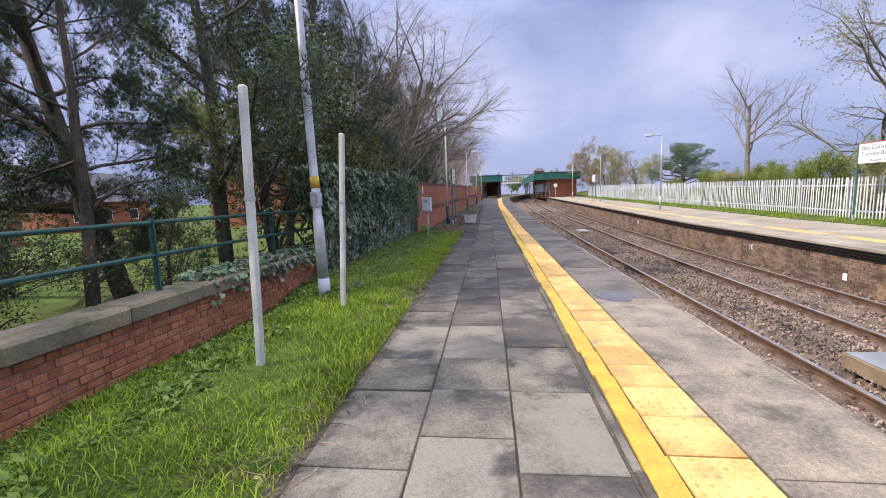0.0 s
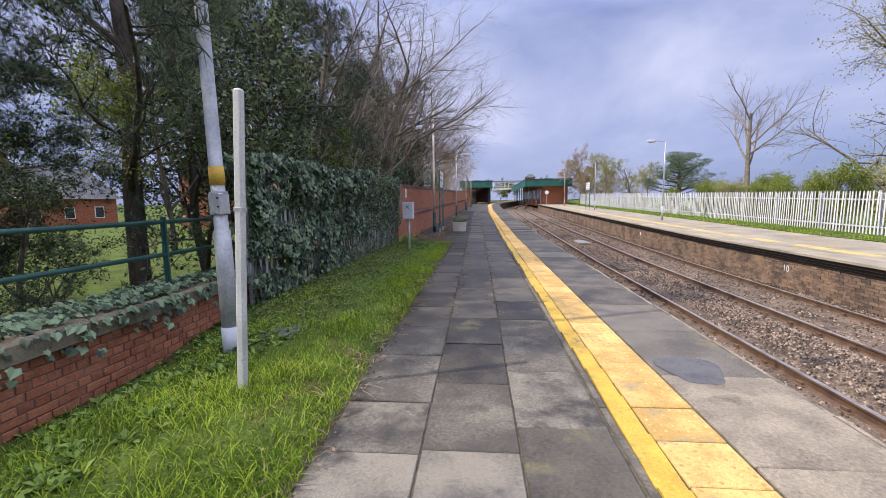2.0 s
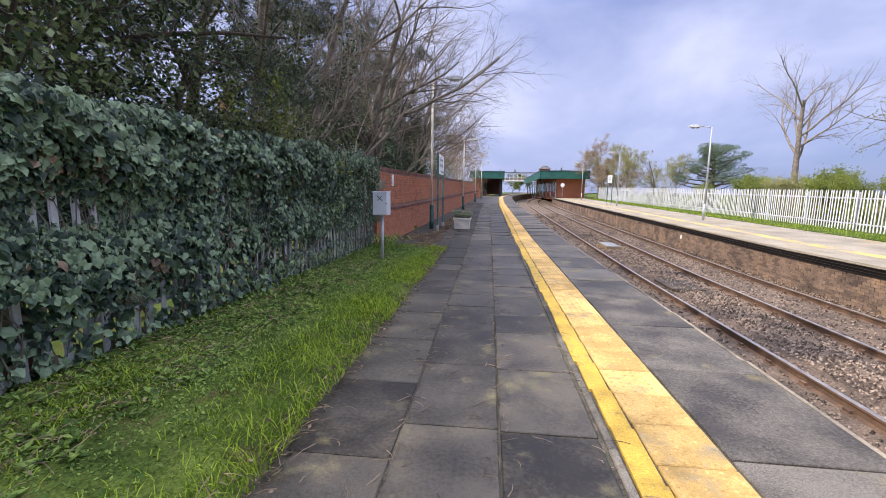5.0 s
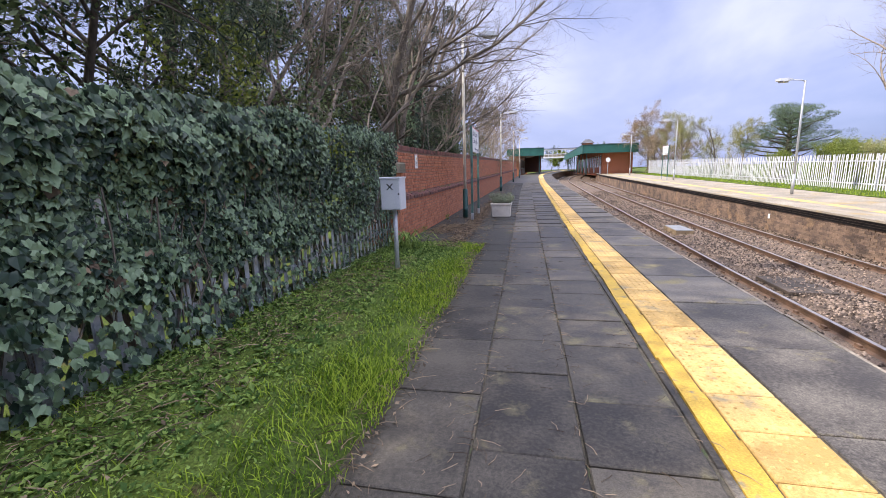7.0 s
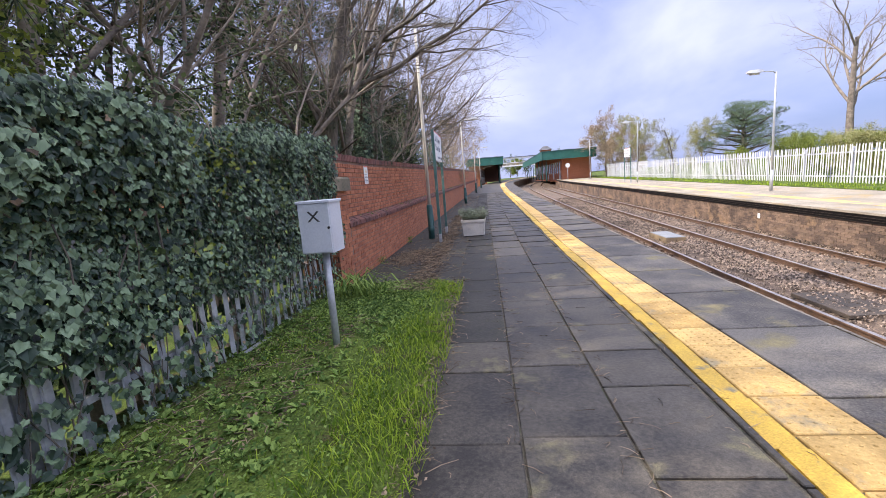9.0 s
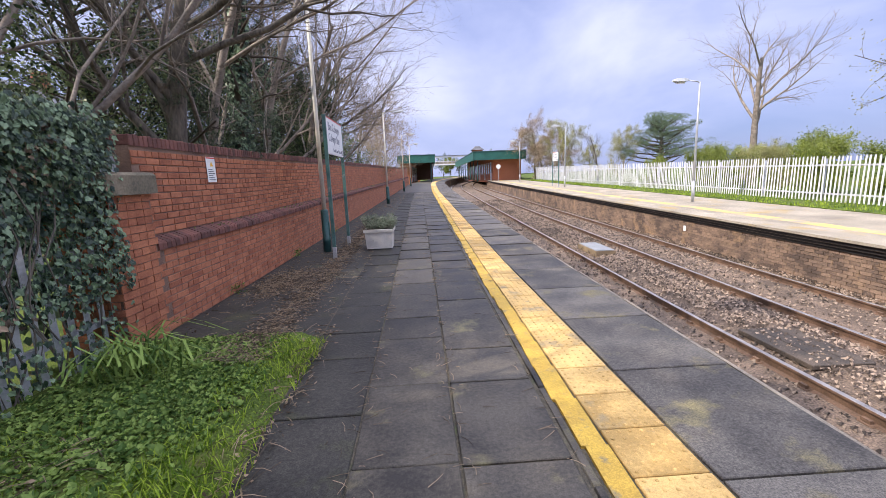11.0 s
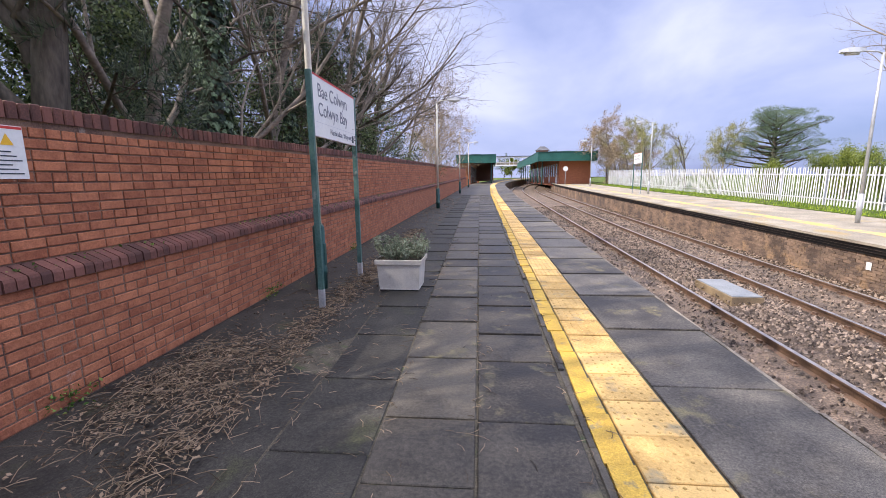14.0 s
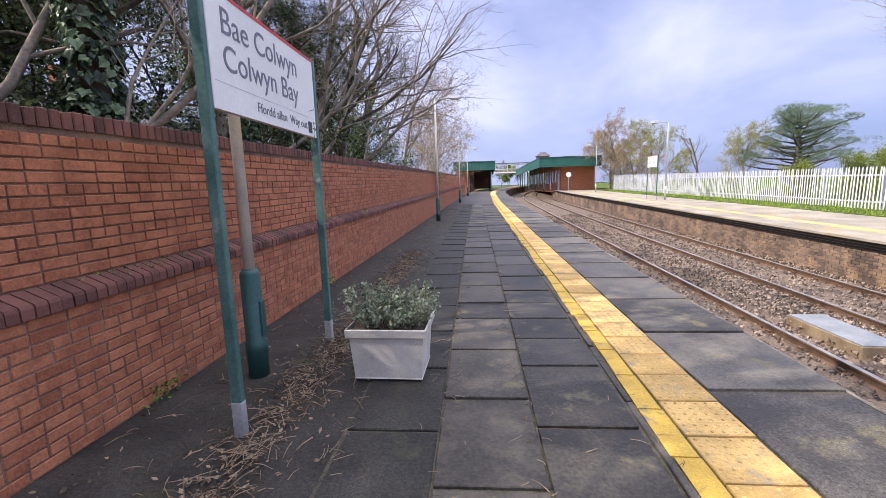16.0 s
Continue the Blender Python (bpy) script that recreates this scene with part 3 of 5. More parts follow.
STRETCH, HEADER = brick_mesh(.214, .0635, BRICK), brick_mesh(.101, .0635, BRICK)
ST_ME, HD_ME = STRETCH.data("brick", BRICK), HEADER.data("brick", BRICK)
rest = Mesh()
bricks = []
for row in range(28):
    z = .0375 + .075 * row
    if 12 <= row <= 13: continue
    x = WALL_X if row < 12 else WALL_X - .115
    if z > WTOP - .12: continue
    head = row % 4 == 1
    y = WY0 + (.055 if head else .11 + .1125 * (row // 2 % 2))
    p = .1125 if head else .225
    while y < 40:
        g = rise(y)
        ins = rb.uniform(-.003, .003)
        if 15.0 < y < 18.2 and .45 < z < 1.75 and len(bricks) < 300:
            bricks.append((HD_ME if head else ST_ME, x + ins, y, z + g))
        else:
            put(rest, HEADER if head else STRETCH, x + ins, y, z + g)
        y += p
part("brickwork", rest, BRICK, wall, "red brick courses in alternating bond", kind="stuff")
# far stretch of the wall as courses
m = Mesh()
for row in range(27):
    if 12 <= row <= 13: continue
    x = WALL_X if row < 12 else WALL_X - .115
    for a, b in zip(steps(40.1, WY1, 13)[:-1], steps(40.1, WY1, 13)[1:]):
        g = rise((a + b) / 2)
        m.box(x - .1, x, a, b, .0045 + .075 * row + g, .0705 + .075 * row + g)
part("far_courses", m, BRICK, wall)
# plinth cap of bull-nosed headers and coping of bricks on edge
m, m2 = Mesh(), Mesh()
y = WY0
while y < WY1:
    g = rise(y)
    k = len(m.v)
    yy = y + .066 if y < 42 else y + .068
    pr = [(-.13, 1.03), (-.12, 1.045), (.02, .985), (.028, .965), (.028, .905), (-.13, .905)]
    j = rb.uniform(-.004, .004)
    for q in (y, yy):
        m.v += [(WALL_X + a + j, q, h + g) for a, h in pr]
    n = len(pr)
    m.f += [(k + i, k + (i + 1) % n, k + n + (i + 1) % n, k + n + i) for i in range(n)] + [tuple(range(k + n - 1, k - 1, -1)), tuple(range(k + n, k + 2 * n))]
    dz = rb.uniform(-.006, .006)
    m2.chamfer(WALL_X - .335, WALL_X - .108, y, y + .066, WTOP - .11 + g, WTOP + g + dz, .007)
    y += .075
part("plinth_cap", m, BRICKDARK, wall, "dark bull-nosed brick ledge", kind="stuff")
part("wall_coping", m2, BRICKDARK, wall, "coping of dark bricks on edge", kind="stuff")
# end pier with stone cap
pier = thing("brick_pier", -3.57, 14.26, 0, "orange-red brick pier with mossy stone cap", "pier", kind="structure")
m = Mesh()
m.box(-.29, .29, -.29, .29, -.3, 1.5)
part("pier_core", m, MORTAR, pier)
pb = Mesh()
for row in range(20):
    z = .0375 + .075 * row
    for s, ax in ((.30, 0), (-.30, 1)):
        t = -.30 + (.112 if row % 2 else .055)
        while t < .30:
            L = .218 if row % 2 else .104
            lo, hi = max(-.3, t - L / 2), min(.3, t + L / 2)
            if hi - lo > .03:
                if ax == 0: pb.box(.29, s + rb.uniform(0, .006), lo, hi, z - .033, z + .033)
                else: pb.box(lo, hi, s - rb.uniform(0, .006), -.29, z - .033, z + .033)
            t += .225 if row % 2 else .1125
part("brickwork", pb, BRICK, pier, kind="stuff")
part("stone_cap", Mesh().chamfer(-.36, .36, -.36, .36, 1.5, 1.71, .03), STONE, pier, "mossy weathered stone cap")

# ---- low parapet wall with stone coping ----
low = thing("parapet_wall", -3.57, 0, 0.02, "low red brick parapet with broad stone coping", "wall", kind="structure")
part("wall_core", Mesh().box(-.30, -.006, -9, 6.3, -1.4, .34), MORTAR, low)
m = Mesh()
lowb = []
for row in range(-4, 4):
    y = -4 + (.11 if row % 2 else .0)
    p = .225 if row % 2 == 0 else .1125
    while y < 6.2:
        z = .055 + .075 * row
        if y > -1.2 and row >= -1 and len(lowb) < 150: lowb.append((ST_ME if row % 2 == 0 else HD_ME, rb.uniform(-.004, .008), y, z))
        else: put(m, STRETCH if row % 2 == 0 else HEADER, rb.uniform(-.004, .008), y, z)
        y += p
part("brickwork", m, BRICK, low, kind="stuff")
y = -8.0
while y < 6.2:
    L = rb.uniform(.85, 1.1)
    part("coping_stone", Mesh().chamfer(-.38, .07, y + .004, min(y + L, 6.3) - .004, .34, .50 + rb.uniform(-.006, .006), .03), STONE, low, "weathered sandstone coping")
    y += L

# ---- green tube railing on the parapet ----
rail = thing("railing", -3.80, 0, .5, "green painted tubular steel railing on the parapet", "railing")
for y in (-7.0, -4.3, -1.3, 1.95, 4.35):
    part("post", Mesh().box(-.03, .03, y - .012, y + .012, -.06, .82).box(-.012, .012, y - .03, y + .03, -.06, .80), GREENPAINT, rail, "flat green steel post")
for z in (.40, .76):
    part("handrail" if z > .5 else "mid_rail", Mesh().tube([(0, -9, z), (0, -3, z), (0, 2, z + .01), (0, 6.25, z)], .024, 10), GREENPAINT, rail, smooth=True)

# ---- palisade fences ----
def pale_mesh(h, w=.065):
    m = Mesh()
    pr = [(-w / 2, .012), (-w / 4, 0), (0, -.008), (w / 4, 0), (w / 2, .012)]
    k = 0
    for z, s in ((0, 1), (h - .05, 1), (h, .35)):
        m.v += [(b, a * s, z) for a, b in pr]
    for i in range(2):
        for j in range(4):
            a = i * 5 + j
            m.f.append((a, a + 1, a + 6, a + 5))
    n = len(m.v)
    m.v += [(x - .004, y, z) for x, y, z in m.v[:n]]
    m.f += [tuple(n + i for i in reversed(f)) for f in m.f[:8]]
    for i in range(2):
        for j in (0, 4):
            a = i * 5 + j
            m.f.append((a, a + 5, n + a + 5, n + a))
    m.f += [(10 + j, 11 + j, n + 11 + j, n + 10 + j) for j in range(4)]
    return m


def fence_panel(label, mt, h, length, pitch, group):
    t = thing("palisade_fence", 0, 0, 0, label, "fence", group)
    pm = pale_mesh(h).data("pale", mt)
    n = int(length / pitch)
    for i in range(n):
        o = part("pale", pm, mt, t)
        o.matrix_basis = pose(.035, (i + .5) * length / n, .04, rnd.uniform(-.7, .7), rnd.uniform(-.7, .7), 0)
    for z in (.32, h - .3):
        part("fence_rail", Mesh().box(-.025, .025, 0, length, z, z + .045).box(-.025, -.02, 0, length, z - .02, z + .045), mt, t)
    part("post", Mesh().box(-.09, -.03, -.03, .03, -.3, h - .05).box(-.07, -.05, -.05, .05, -.3, h - .05), mt, t)
    return t


ff = fence_panel("pale galvanised palisade fence panel behind opposite platform", FENCEWHITE, 1.62, 2.75, .148, "opposite palisade fence")
ff.matrix_basis = pose(13.75, -2.5, rise(0) - .02, 0, 0, 180)
y = .25
i = 0
while y < 68:
    copy_thing(ff, pose(13.75, y, rise(y) - .02, -.75 if y > 17 else 0, 0, 180))
    y += 2.75
lf = fence_panel("grey galvanised palisade fence panel under ivy", GALV, 1.80, 2.3, .15, "ivy covered palisade fence")
lf.matrix_basis = pose(-3.42, 5.45, 0.03)
for i in range(1, 4):
    copy_thing(lf, pose(-3.42, 5.45 + 2.2 * i, .03))
part("kerb_rail", Mesh().box(-.03, .03, 5.4, 13.7, .03, .07), GALV).location = (-3.33, 0, 0)
tagged(bpy.data.objects["kerb_rail"], "thin grey edging strip under the ivy fence", "edging", kind="structure")


# ---- plants ----
def leaf_quad(m, p, n, size, rg, fold=.15):
    """A five-lobed ivy leaf that hangs with its tip down."""
    n = n.normalized()
    down = Vector((0, 0, -1)) - n * -n.z
    a = down.normalized() if down.length > .15 else n.orthogonal().normalized()
    b = n.cross(a)
    q = rg.gauss(0, .55)
    v, u = a * math.cos(q) + b * math.sin(q), b * math.cos(q) - a * math.sin(q)
    k = len(m.v)
    w = rg.uniform(.85, 1.1) * size
    half = ((.0, -.30, .0), (.30, -.46, .03), (.38, -.19, fold * .6), (.56, .02, .02), (.36, .19, fold * .5), (.0, .62, -.10))
    for x, y, z in half + tuple((-x, y, z) for x, y, z in half[4:0:-1]):
        m.v.append(tuple(p + u * x * w + v * y * size + n * z * size))
    m.f += [(k, k + 1, k + 2), (k, k + 2, k + 4, k + 5), (k + 2, k + 3, k + 4), (k, k + 5, k + 6, k + 8), (k + 6, k + 7, k + 8), (k, k + 8, k + 9)]


def small_leaf(m, p, n, size, rg):
    n = n.normalized()
    a = n.orthogonal().normalized()
    b = n.cross(a)
    q = rg.uniform(0, 6.28)
    u, v = a * math.cos(q) + b * math.sin(q), b * math.cos(q) - a * math.sin(q)
    m.poly([p - v * size * .5, p + u * size * .28, p + v * size * .5, p - u * size * .28])


def rand_dir(rg, up=0.0):
    while True:
        d = Vector((rg.uniform(-1, 1), rg.uniform(-1, 1), rg.uniform(-1, 1)))
        if .05 < d.length < 1:
            d.normalize()
            d.z += up
            return d.normalized()


def limb(m, p, d, length, r, level, rg, cfg, tips):
    """One limb, wandering, with its side shoots."""
    seg = cfg["seg"][level]
    n = 7 if r > .06 else 5 if r > .02 else 3
    pts, rad = [p.copy()], [r]
    d = d.normalized()
    q = p.copy()
    for i in range(seg):
        d = (d + rand_dir(rg) * cfg["wander"][level] + Vector((0, 0, cfg["lift"][level]))).normalized()
        q = q + d * length / seg
        pts.append(q.copy())
        rad.append(r * (1 - (i + 1) / seg * cfg["taper"][level]))
        if level >= cfg["leaf_from"]: tips.append((q.copy(), d.copy()))
    m[min(level, 1)].tube(pts, rad, n, cap=False)
    if level + 1 < len(cfg["kids"]):
        for c in range(cfg["kids"][level]):
            t = cfg["start"][level] + (1 - cfg["start"][level]) * (c + rg.random()) / cfg["kids"][level]
            f = t * seg
            i = min(int(f), seg - 1)
            base = pts[i].lerp(pts[i + 1], f - i)
            along = (pts[i + 1] - pts[i]).normalized()
            out = rand_dir(rg)
            out = (out - along * out.dot(along)).normalized()
            ang = cfg["spread"][level] * rg.uniform(.7, 1.25)
            nd = along * math.cos(ang) + out * math.sin(ang)
            nd = nd + Vector(cfg.get("pull", (0, 0, 0)))
            limb(m, base, nd, length * cfg["short"][level] * rg.uniform(.6, 1.15) * (1.15 - .5 * t), rad[i] * cfg["thin"][level], level + 1, rg, cfg, tips)


BARE = dict(seg=[7, 6, 5, 4, 3], wander=[.12, .2, .25, .3, .35], lift=[.03, .06, .05, .03, 0], taper=[.6, .75, .8, .8, .7], kids=[7, 7, 6, 4, 0], start=[.3, .2, .2, .2, .2], spread=[.75, .75, .75, .8, .8], short=[.62, .6, .55, .55, .5], thin=[.5, .5, .5, .55, .6], leaf_from=3)
PINE = dict(seg=[8, 6, 5, 3], wander=[.09, .18, .25, .3], lift=[.06, .03, .05, .05], taper=[.65, .75, .75, .6], kids=[15, 8, 6, 0], start=[.25, .25, .2, .2], spread=[1.25, .8, .8, .8], short=[.45, .45, .45, .4], thin=[.42, .5, .55, .6], leaf_from=2)
BUSH = dict(seg=[5, 4, 4, 3], wander=[.2, .25, .3, .3], lift=[.05, .05, .04, .02], taper=[.6, .7, .7, .6], kids=[9, 7, 5, 0], start=[.1, .15, .2, .2], spread=[.8, .8, .8, .8], short=[.65, .6, .5, .5], thin=[.5, .55, .55, .6], leaf_from=2)


def tuft(m, p, d, size, rg, n=15):
    for i in range(n):
        e = (d * .7 + rand_dir(rg) * .9).normalized()
        w = e.orthogonal().normalized() * size * .02
        L = size * rg.uniform(.7, 1.15)
        m.poly([p + w, p - w, p + e * L])


def tree(name, x, y, z, height, r, cfg, seed, label, category, bark, foliage=None, fmat=None, count=1, size=.1, lean=(0, 0), spread_out=.25, group=""):
    rg = random.Random(seed)
    t = thing(name, x, y, z, label, category, group)
    m, tips = (Mesh(), Mesh()), []
    limb(m, Vector((0, 0, -.3)), Vector((lean[0], lean[1], 1)), height, r, 0, rg, cfg, tips)
    part("trunk", m[0], bark, t, smooth=True)
    part("branchwork", m[1], bark, t, smooth=True)
    if foliage:
        lm = Mesh()
        for p, d in tips:
            for i in range(count):
                if foliage == "needles":
                    tuft(lm, p + rand_dir(rg) * spread_out * .35, (d + Vector((0, 0, .3))).normalized(), size, rg)
                else:
                    small_leaf(lm, p + rand_dir(rg) * spread_out * rg.random(), rand_dir(rg, .4), size * rg.uniform(.7, 1.3), rg)
        part("crown", lm, fmat, t)
    return t


GZ = -.75


def flora_copy(src, x, y, z, rz, scale=1.0):
    c = copy_thing(src, pose(x, y, z, 0, 0, rz))
    c.scale = (scale,) * 3
    return c


# pines behind the railing and the ivy fence
pa = tree("pine_tree", -7.2, 5.0, GZ, 9.5, .20, PINE, 11, "dark leaning pine with forked bare lower limbs", "tree", BARKDARK, "needles", NEEDLE, 1, .22, (-.28, -.05), .35, "lineside pines")
pb_ = tree("pine_tree", -6.5, 6.9, GZ, 11, .19, PINE, 12, "tall dark pine with dense needle sprays", "tree", BARKDARK, "needles", NEEDLE, 2, .22, (-.05, .0), .45, "lineside pines")
pc = tree("pine_tree", -9.6, 2.6, GZ, 9.5, .18, dict(PINE, start=[.12, .25, .2, .2], lift=[.06, -.02, .02, .03]), 13, "dark pine with low drooping sprays of needles", "tree", BARKDARK, "needles", NEEDLE, 2, .22, (.12, -.1), .45, "lineside pines")
# The first copy stands out of view, added to shade the near verge.
for src, x, y, rz, sc in ((pc, -9.4, -3.1, 70, 1.0), (pc, -6.3, 3.4, 200, .62), (pb_, -7.6, 11.0, 130, .9), (pb_, -8.5, 13.5, 250, 1.0), (pc, -13.0, 7.0, 20, 1.0), (pc, -14.5, -1.0, 100, 1.1), (pb_, -7.5, 30.5, 75, .85), (pb_, -7.2, 19.6, 15, .85), (pb_, -7.2, 25.8, 280, .85)):
    flora_copy(src, x, y, GZ, rz, sc)
# evergreen shrubs and ivy-clad trees
ea = tree("evergreen_tree", -5.6, 7.6, GZ, 5.5, .11, BUSH, 21, "dense dark evergreen clad in ivy above wall", "tree", BARKDARK, "leaves", LEAF, 11, .085, (0, 0), .5, "lineside evergreens")
eb = tree("evergreen_tree", -7.6, 20.0, GZ, 7.5, .12, dict(BUSH, kids=[11, 8, 6, 0]), 25, "tall dense evergreen clad in ivy above wall", "tree", BARKDARK, "leaves", LEAF, 10, .085, (0, 0), .55, "lineside evergreens")
for src, x, y, rz, sc in ((ea, -5.3, 9.9, 80, .8), (ea, -5.4, 12.4, 190, .8), (ea, -6.9, 32, 30, 1.05), (ea, -6.6, 36.5, 260, .95), (ea, -7.2, 18.3, 120, .85), (ea, -6.7, 21.4, 310, .85), (ea, -6.9, 27.6, 20, .95), (ea, -9.5, 3.8, 220, .5), (ea, -10.5, -1.0, 320, .5), (ea, -6.4, 1.6, 40, .42), (ea, -6.0, 4.6, 130, .42), (ea, -8.0, 3.0, 250, .5), (ea, -7.2, 16.4, 330, .75), (ea, -7.0, 19.9, 210, .8), (ea, -6.4, 23.0, 70, .8), (ea, -6.5, 25.6, 150, .85), (ea, -6.7, 30.0, 290, .9)):
    flora_copy(src, x, y, GZ + rise(y) * .6, rz, sc)
la = tree("young_shrub", -4.9, 10.3, GZ, 3.4, .05, BUSH, 33, "lime green young shrub above the ivy", "shrub", TWIG, "leaves", LIME, 7, .06, (0, 0), .3, "young shrubs")
flora_copy(la, -6.0, 7.2, .9, 100, 1.0)
# bare trees leaning over the wall
FULL = dict(BARE, kids=[10, 9, 7, 6, 0], start=[.25, .2, .15, .15, .2], short=[.68, .6, .55, .5, .5], lift=[.03, .05, .02, .0, -.03], pull=(.16, 0, 0))
ba = tree("bare_tree", -4.9, 17.75, GZ, 8.0, .20, dict(FULL, start=[.33, .2, .2, .2, .2]), 41, "leafless grey branched tree leaning over the wall", "tree", BARK, None, group="bare lineside trees", lean=(.05, 0))
bb = tree("bare_tree", -5.3, 14.2, GZ, 8.0, .13, FULL, 42, "leafless twiggy tree behind the ivy fence", "tree", TWIG, None, group="bare lineside trees", lean=(.1, .05))
for src, x, y, rz, sc in ((bb, -5.2, 22.5, 20, 1.05), (ba, -5.5, 29.5, -25, .95), (bb, -5.4, 11.8, -30, .9), (bb, -4.9, 18.8, 15, .95), (bb, -5.0, 26.0, -15, 1.0), (ba, -6.5, 34.0, 10, 1.0)):
    flora_copy(src, x, y, GZ + rise(y) * .6, rz, sc)
bt = tree("budding_tree", -5.3, 40, GZ + .3, 7.6, .11, BUSH, 51, "pale russet budding tree above the wall", "tree", TWIG, "leaves", BROWNBUD, 5, .08, (0, 0), .4, "budding trees")
for x, y, rz, sc in ((-5.0, 45.5, 60, .9), (-5.2, 51, 150, .95), (-5.6, 58, 240, .95), (-6.5, 64, 300, 1.0)):
    flora_copy(bt, x, y, GZ + rise(y) * .8, rz, sc)
# trees beyond the opposite platform
tree("bare_tree", 21.9, 38.8, .1, 8.6, .27, dict(BARE, wander=[.05, .16, .25, .3, .35], kids=[9, 7, 6, 5, 0], start=[.42, .25, .2, .2, .2], spread=[.75, .6, .7, .7, .7], short=[.75, .6, .55, .55, .5]), 61, "tall pruned bare tree behind opposite fence", "tree", TWIG, lean=(-.04, 0))


def cedar(x, y, z):
    rg = random.Random(62)
    t = thing("pine_tree", x, y, z, "broad flat-topped dark green pine beyond platform", "tree")
    m, lf = Mesh(), Mesh()
    m.tube([(0, 0, -.3), (.05, 0, 1.4), (.2, 0, 2.8), (.1, 0, 4.2), (.2, 0, 5.2)], [.32, .27, .2, .12, .05], 9)
    for i in range(44):
        u = i / 43
        h = 2.3 + 3.4 * u ** .9
        a = i * 2.4 + rg.uniform(-.3, .3)
        reach = 3.7 * (1 - .72 * u ** 2.2) * rg.uniform(.45, 1.05) * (1.12 if math.cos(a) > 0 else .92)
        d = Vector((math.cos(a), math.sin(a), 0))
        b = Vector((.12, 0, max(1.5, h - .7)))
        e = Vector((.1 + d.x * reach, d.y * reach, h))
        m.tube([b, b.lerp(e, .55) + Vector((0, 0, -.12)), e], [.07, .05, .02], 5)
        for c in range(4):
            q = e - d * rg.uniform(0, .9) * min(1, reach) + Vector((rg.gauss(0, .35), rg.gauss(0, .35), rg.uniform(-.08, .12)))
            r = rg.uniform(.32, .6)
            for k in range(75):
                v = rand_dir(rg, .15)
                p = q + Vector((v.x * r, v.y * r, v.z * r * .42))
                tuft(lf, p, (v + Vector((0, 0, .6))).normalized(), .2, rg, 8)
    part("trunk", m, BARK, t, "trunk and limbs", smooth=True)
    part("crown", lf, CEDAR, t)


cedar(19.2, 46, .2)
sb = tree("budding_tree", 16.8, 63, .4, 6.0, .12, BUSH, 71, "budding pale green and brown tree beyond platform", "tree", TWIG, "leaves", SPRING, 9, .11, (0, 0), .5, "trees beyond the station")
sr = tree("budding_tree", 14.9, 66, .6, 6.6, .13, BUSH, 73, "russet brown budding tree beyond the station", "tree", TWIG, "leaves", BROWNBUD, 13, .11, (0, 0), .5, "trees beyond the station")
for src, x, y, rz, sc in ((sr, 17.6, 70, 30, .9), (sb, 15.4, 73, 10, .95), (sr, 18.8, 76, 200, .9), (sb, 16.4, 46.8, 140, .62), (sb, 20.8, 66, 250, .6)):
    flora_copy(src, x, y, .4, rz, sc)
tree("bare_tree", 17.2, 54, .3, 5.2, .10, BARE, 76, "small bare tree beyond the opposite platform", "tree", BARK)
tree("budding_tree", 18.2, 21.0, 0, 9.5, .20, dict(BUSH, kids=[10, 8, 6, 0], lift=[.05, .0, -.01, -.01]), 77, "large tree with fresh lime spring leaves", "tree", BARK, "leaves", SPRING, 4, .09, (-.12, 0), .45)
hs = tree("hedge_shrub", 16.2, 22, -.1, 2.5, .06, BUSH, 81, "olive green shrub behind palisade fence", "shrub", TWIG, "leaves", LIME, 12, .08, (0, 0), .4, "shrubs behind the fence")
hr = tree("hedge_shrub", 16.4, 18.2, -.1, 2.8, .06, BUSH, 85, "russet and olive shrub behind palisade fence", "shrub", TWIG, "leaves", SPRING, 10, .08, (0, 0), .4, "shrubs behind the fence")
for src, x, y, rz, sc in ((hs, 16.8, 25, 40, 1.0), (hs, 17.2, 28.5, 120, 1.0), (hr, 16.6, 31.5, 200, .95), (hs, 17.5, 35, 260, 1.05), (hs, 18.5, 38.5, 330, 1.1), (hr, 16.6, 14.8, 70, 1.1), (hs, 16.3, 11.5, 10, 1.2), (hs, 20.5, 42, 90, 1.1), (hr, 18.6, 22.5, 300, 1.15), (hs, 19.0, 30.5, 170, 1.2), (hr, 16.4, 8.0, 130, 1.1), (hs, 22.5, 36.5, 60, 1.1), (hs, 17.0, 42.5, 10, .9), (hs, 24.5, 41, 200, 1.1)):
    flora_copy(src, x, y, -.25 + rise(y), rz, sc * .85)

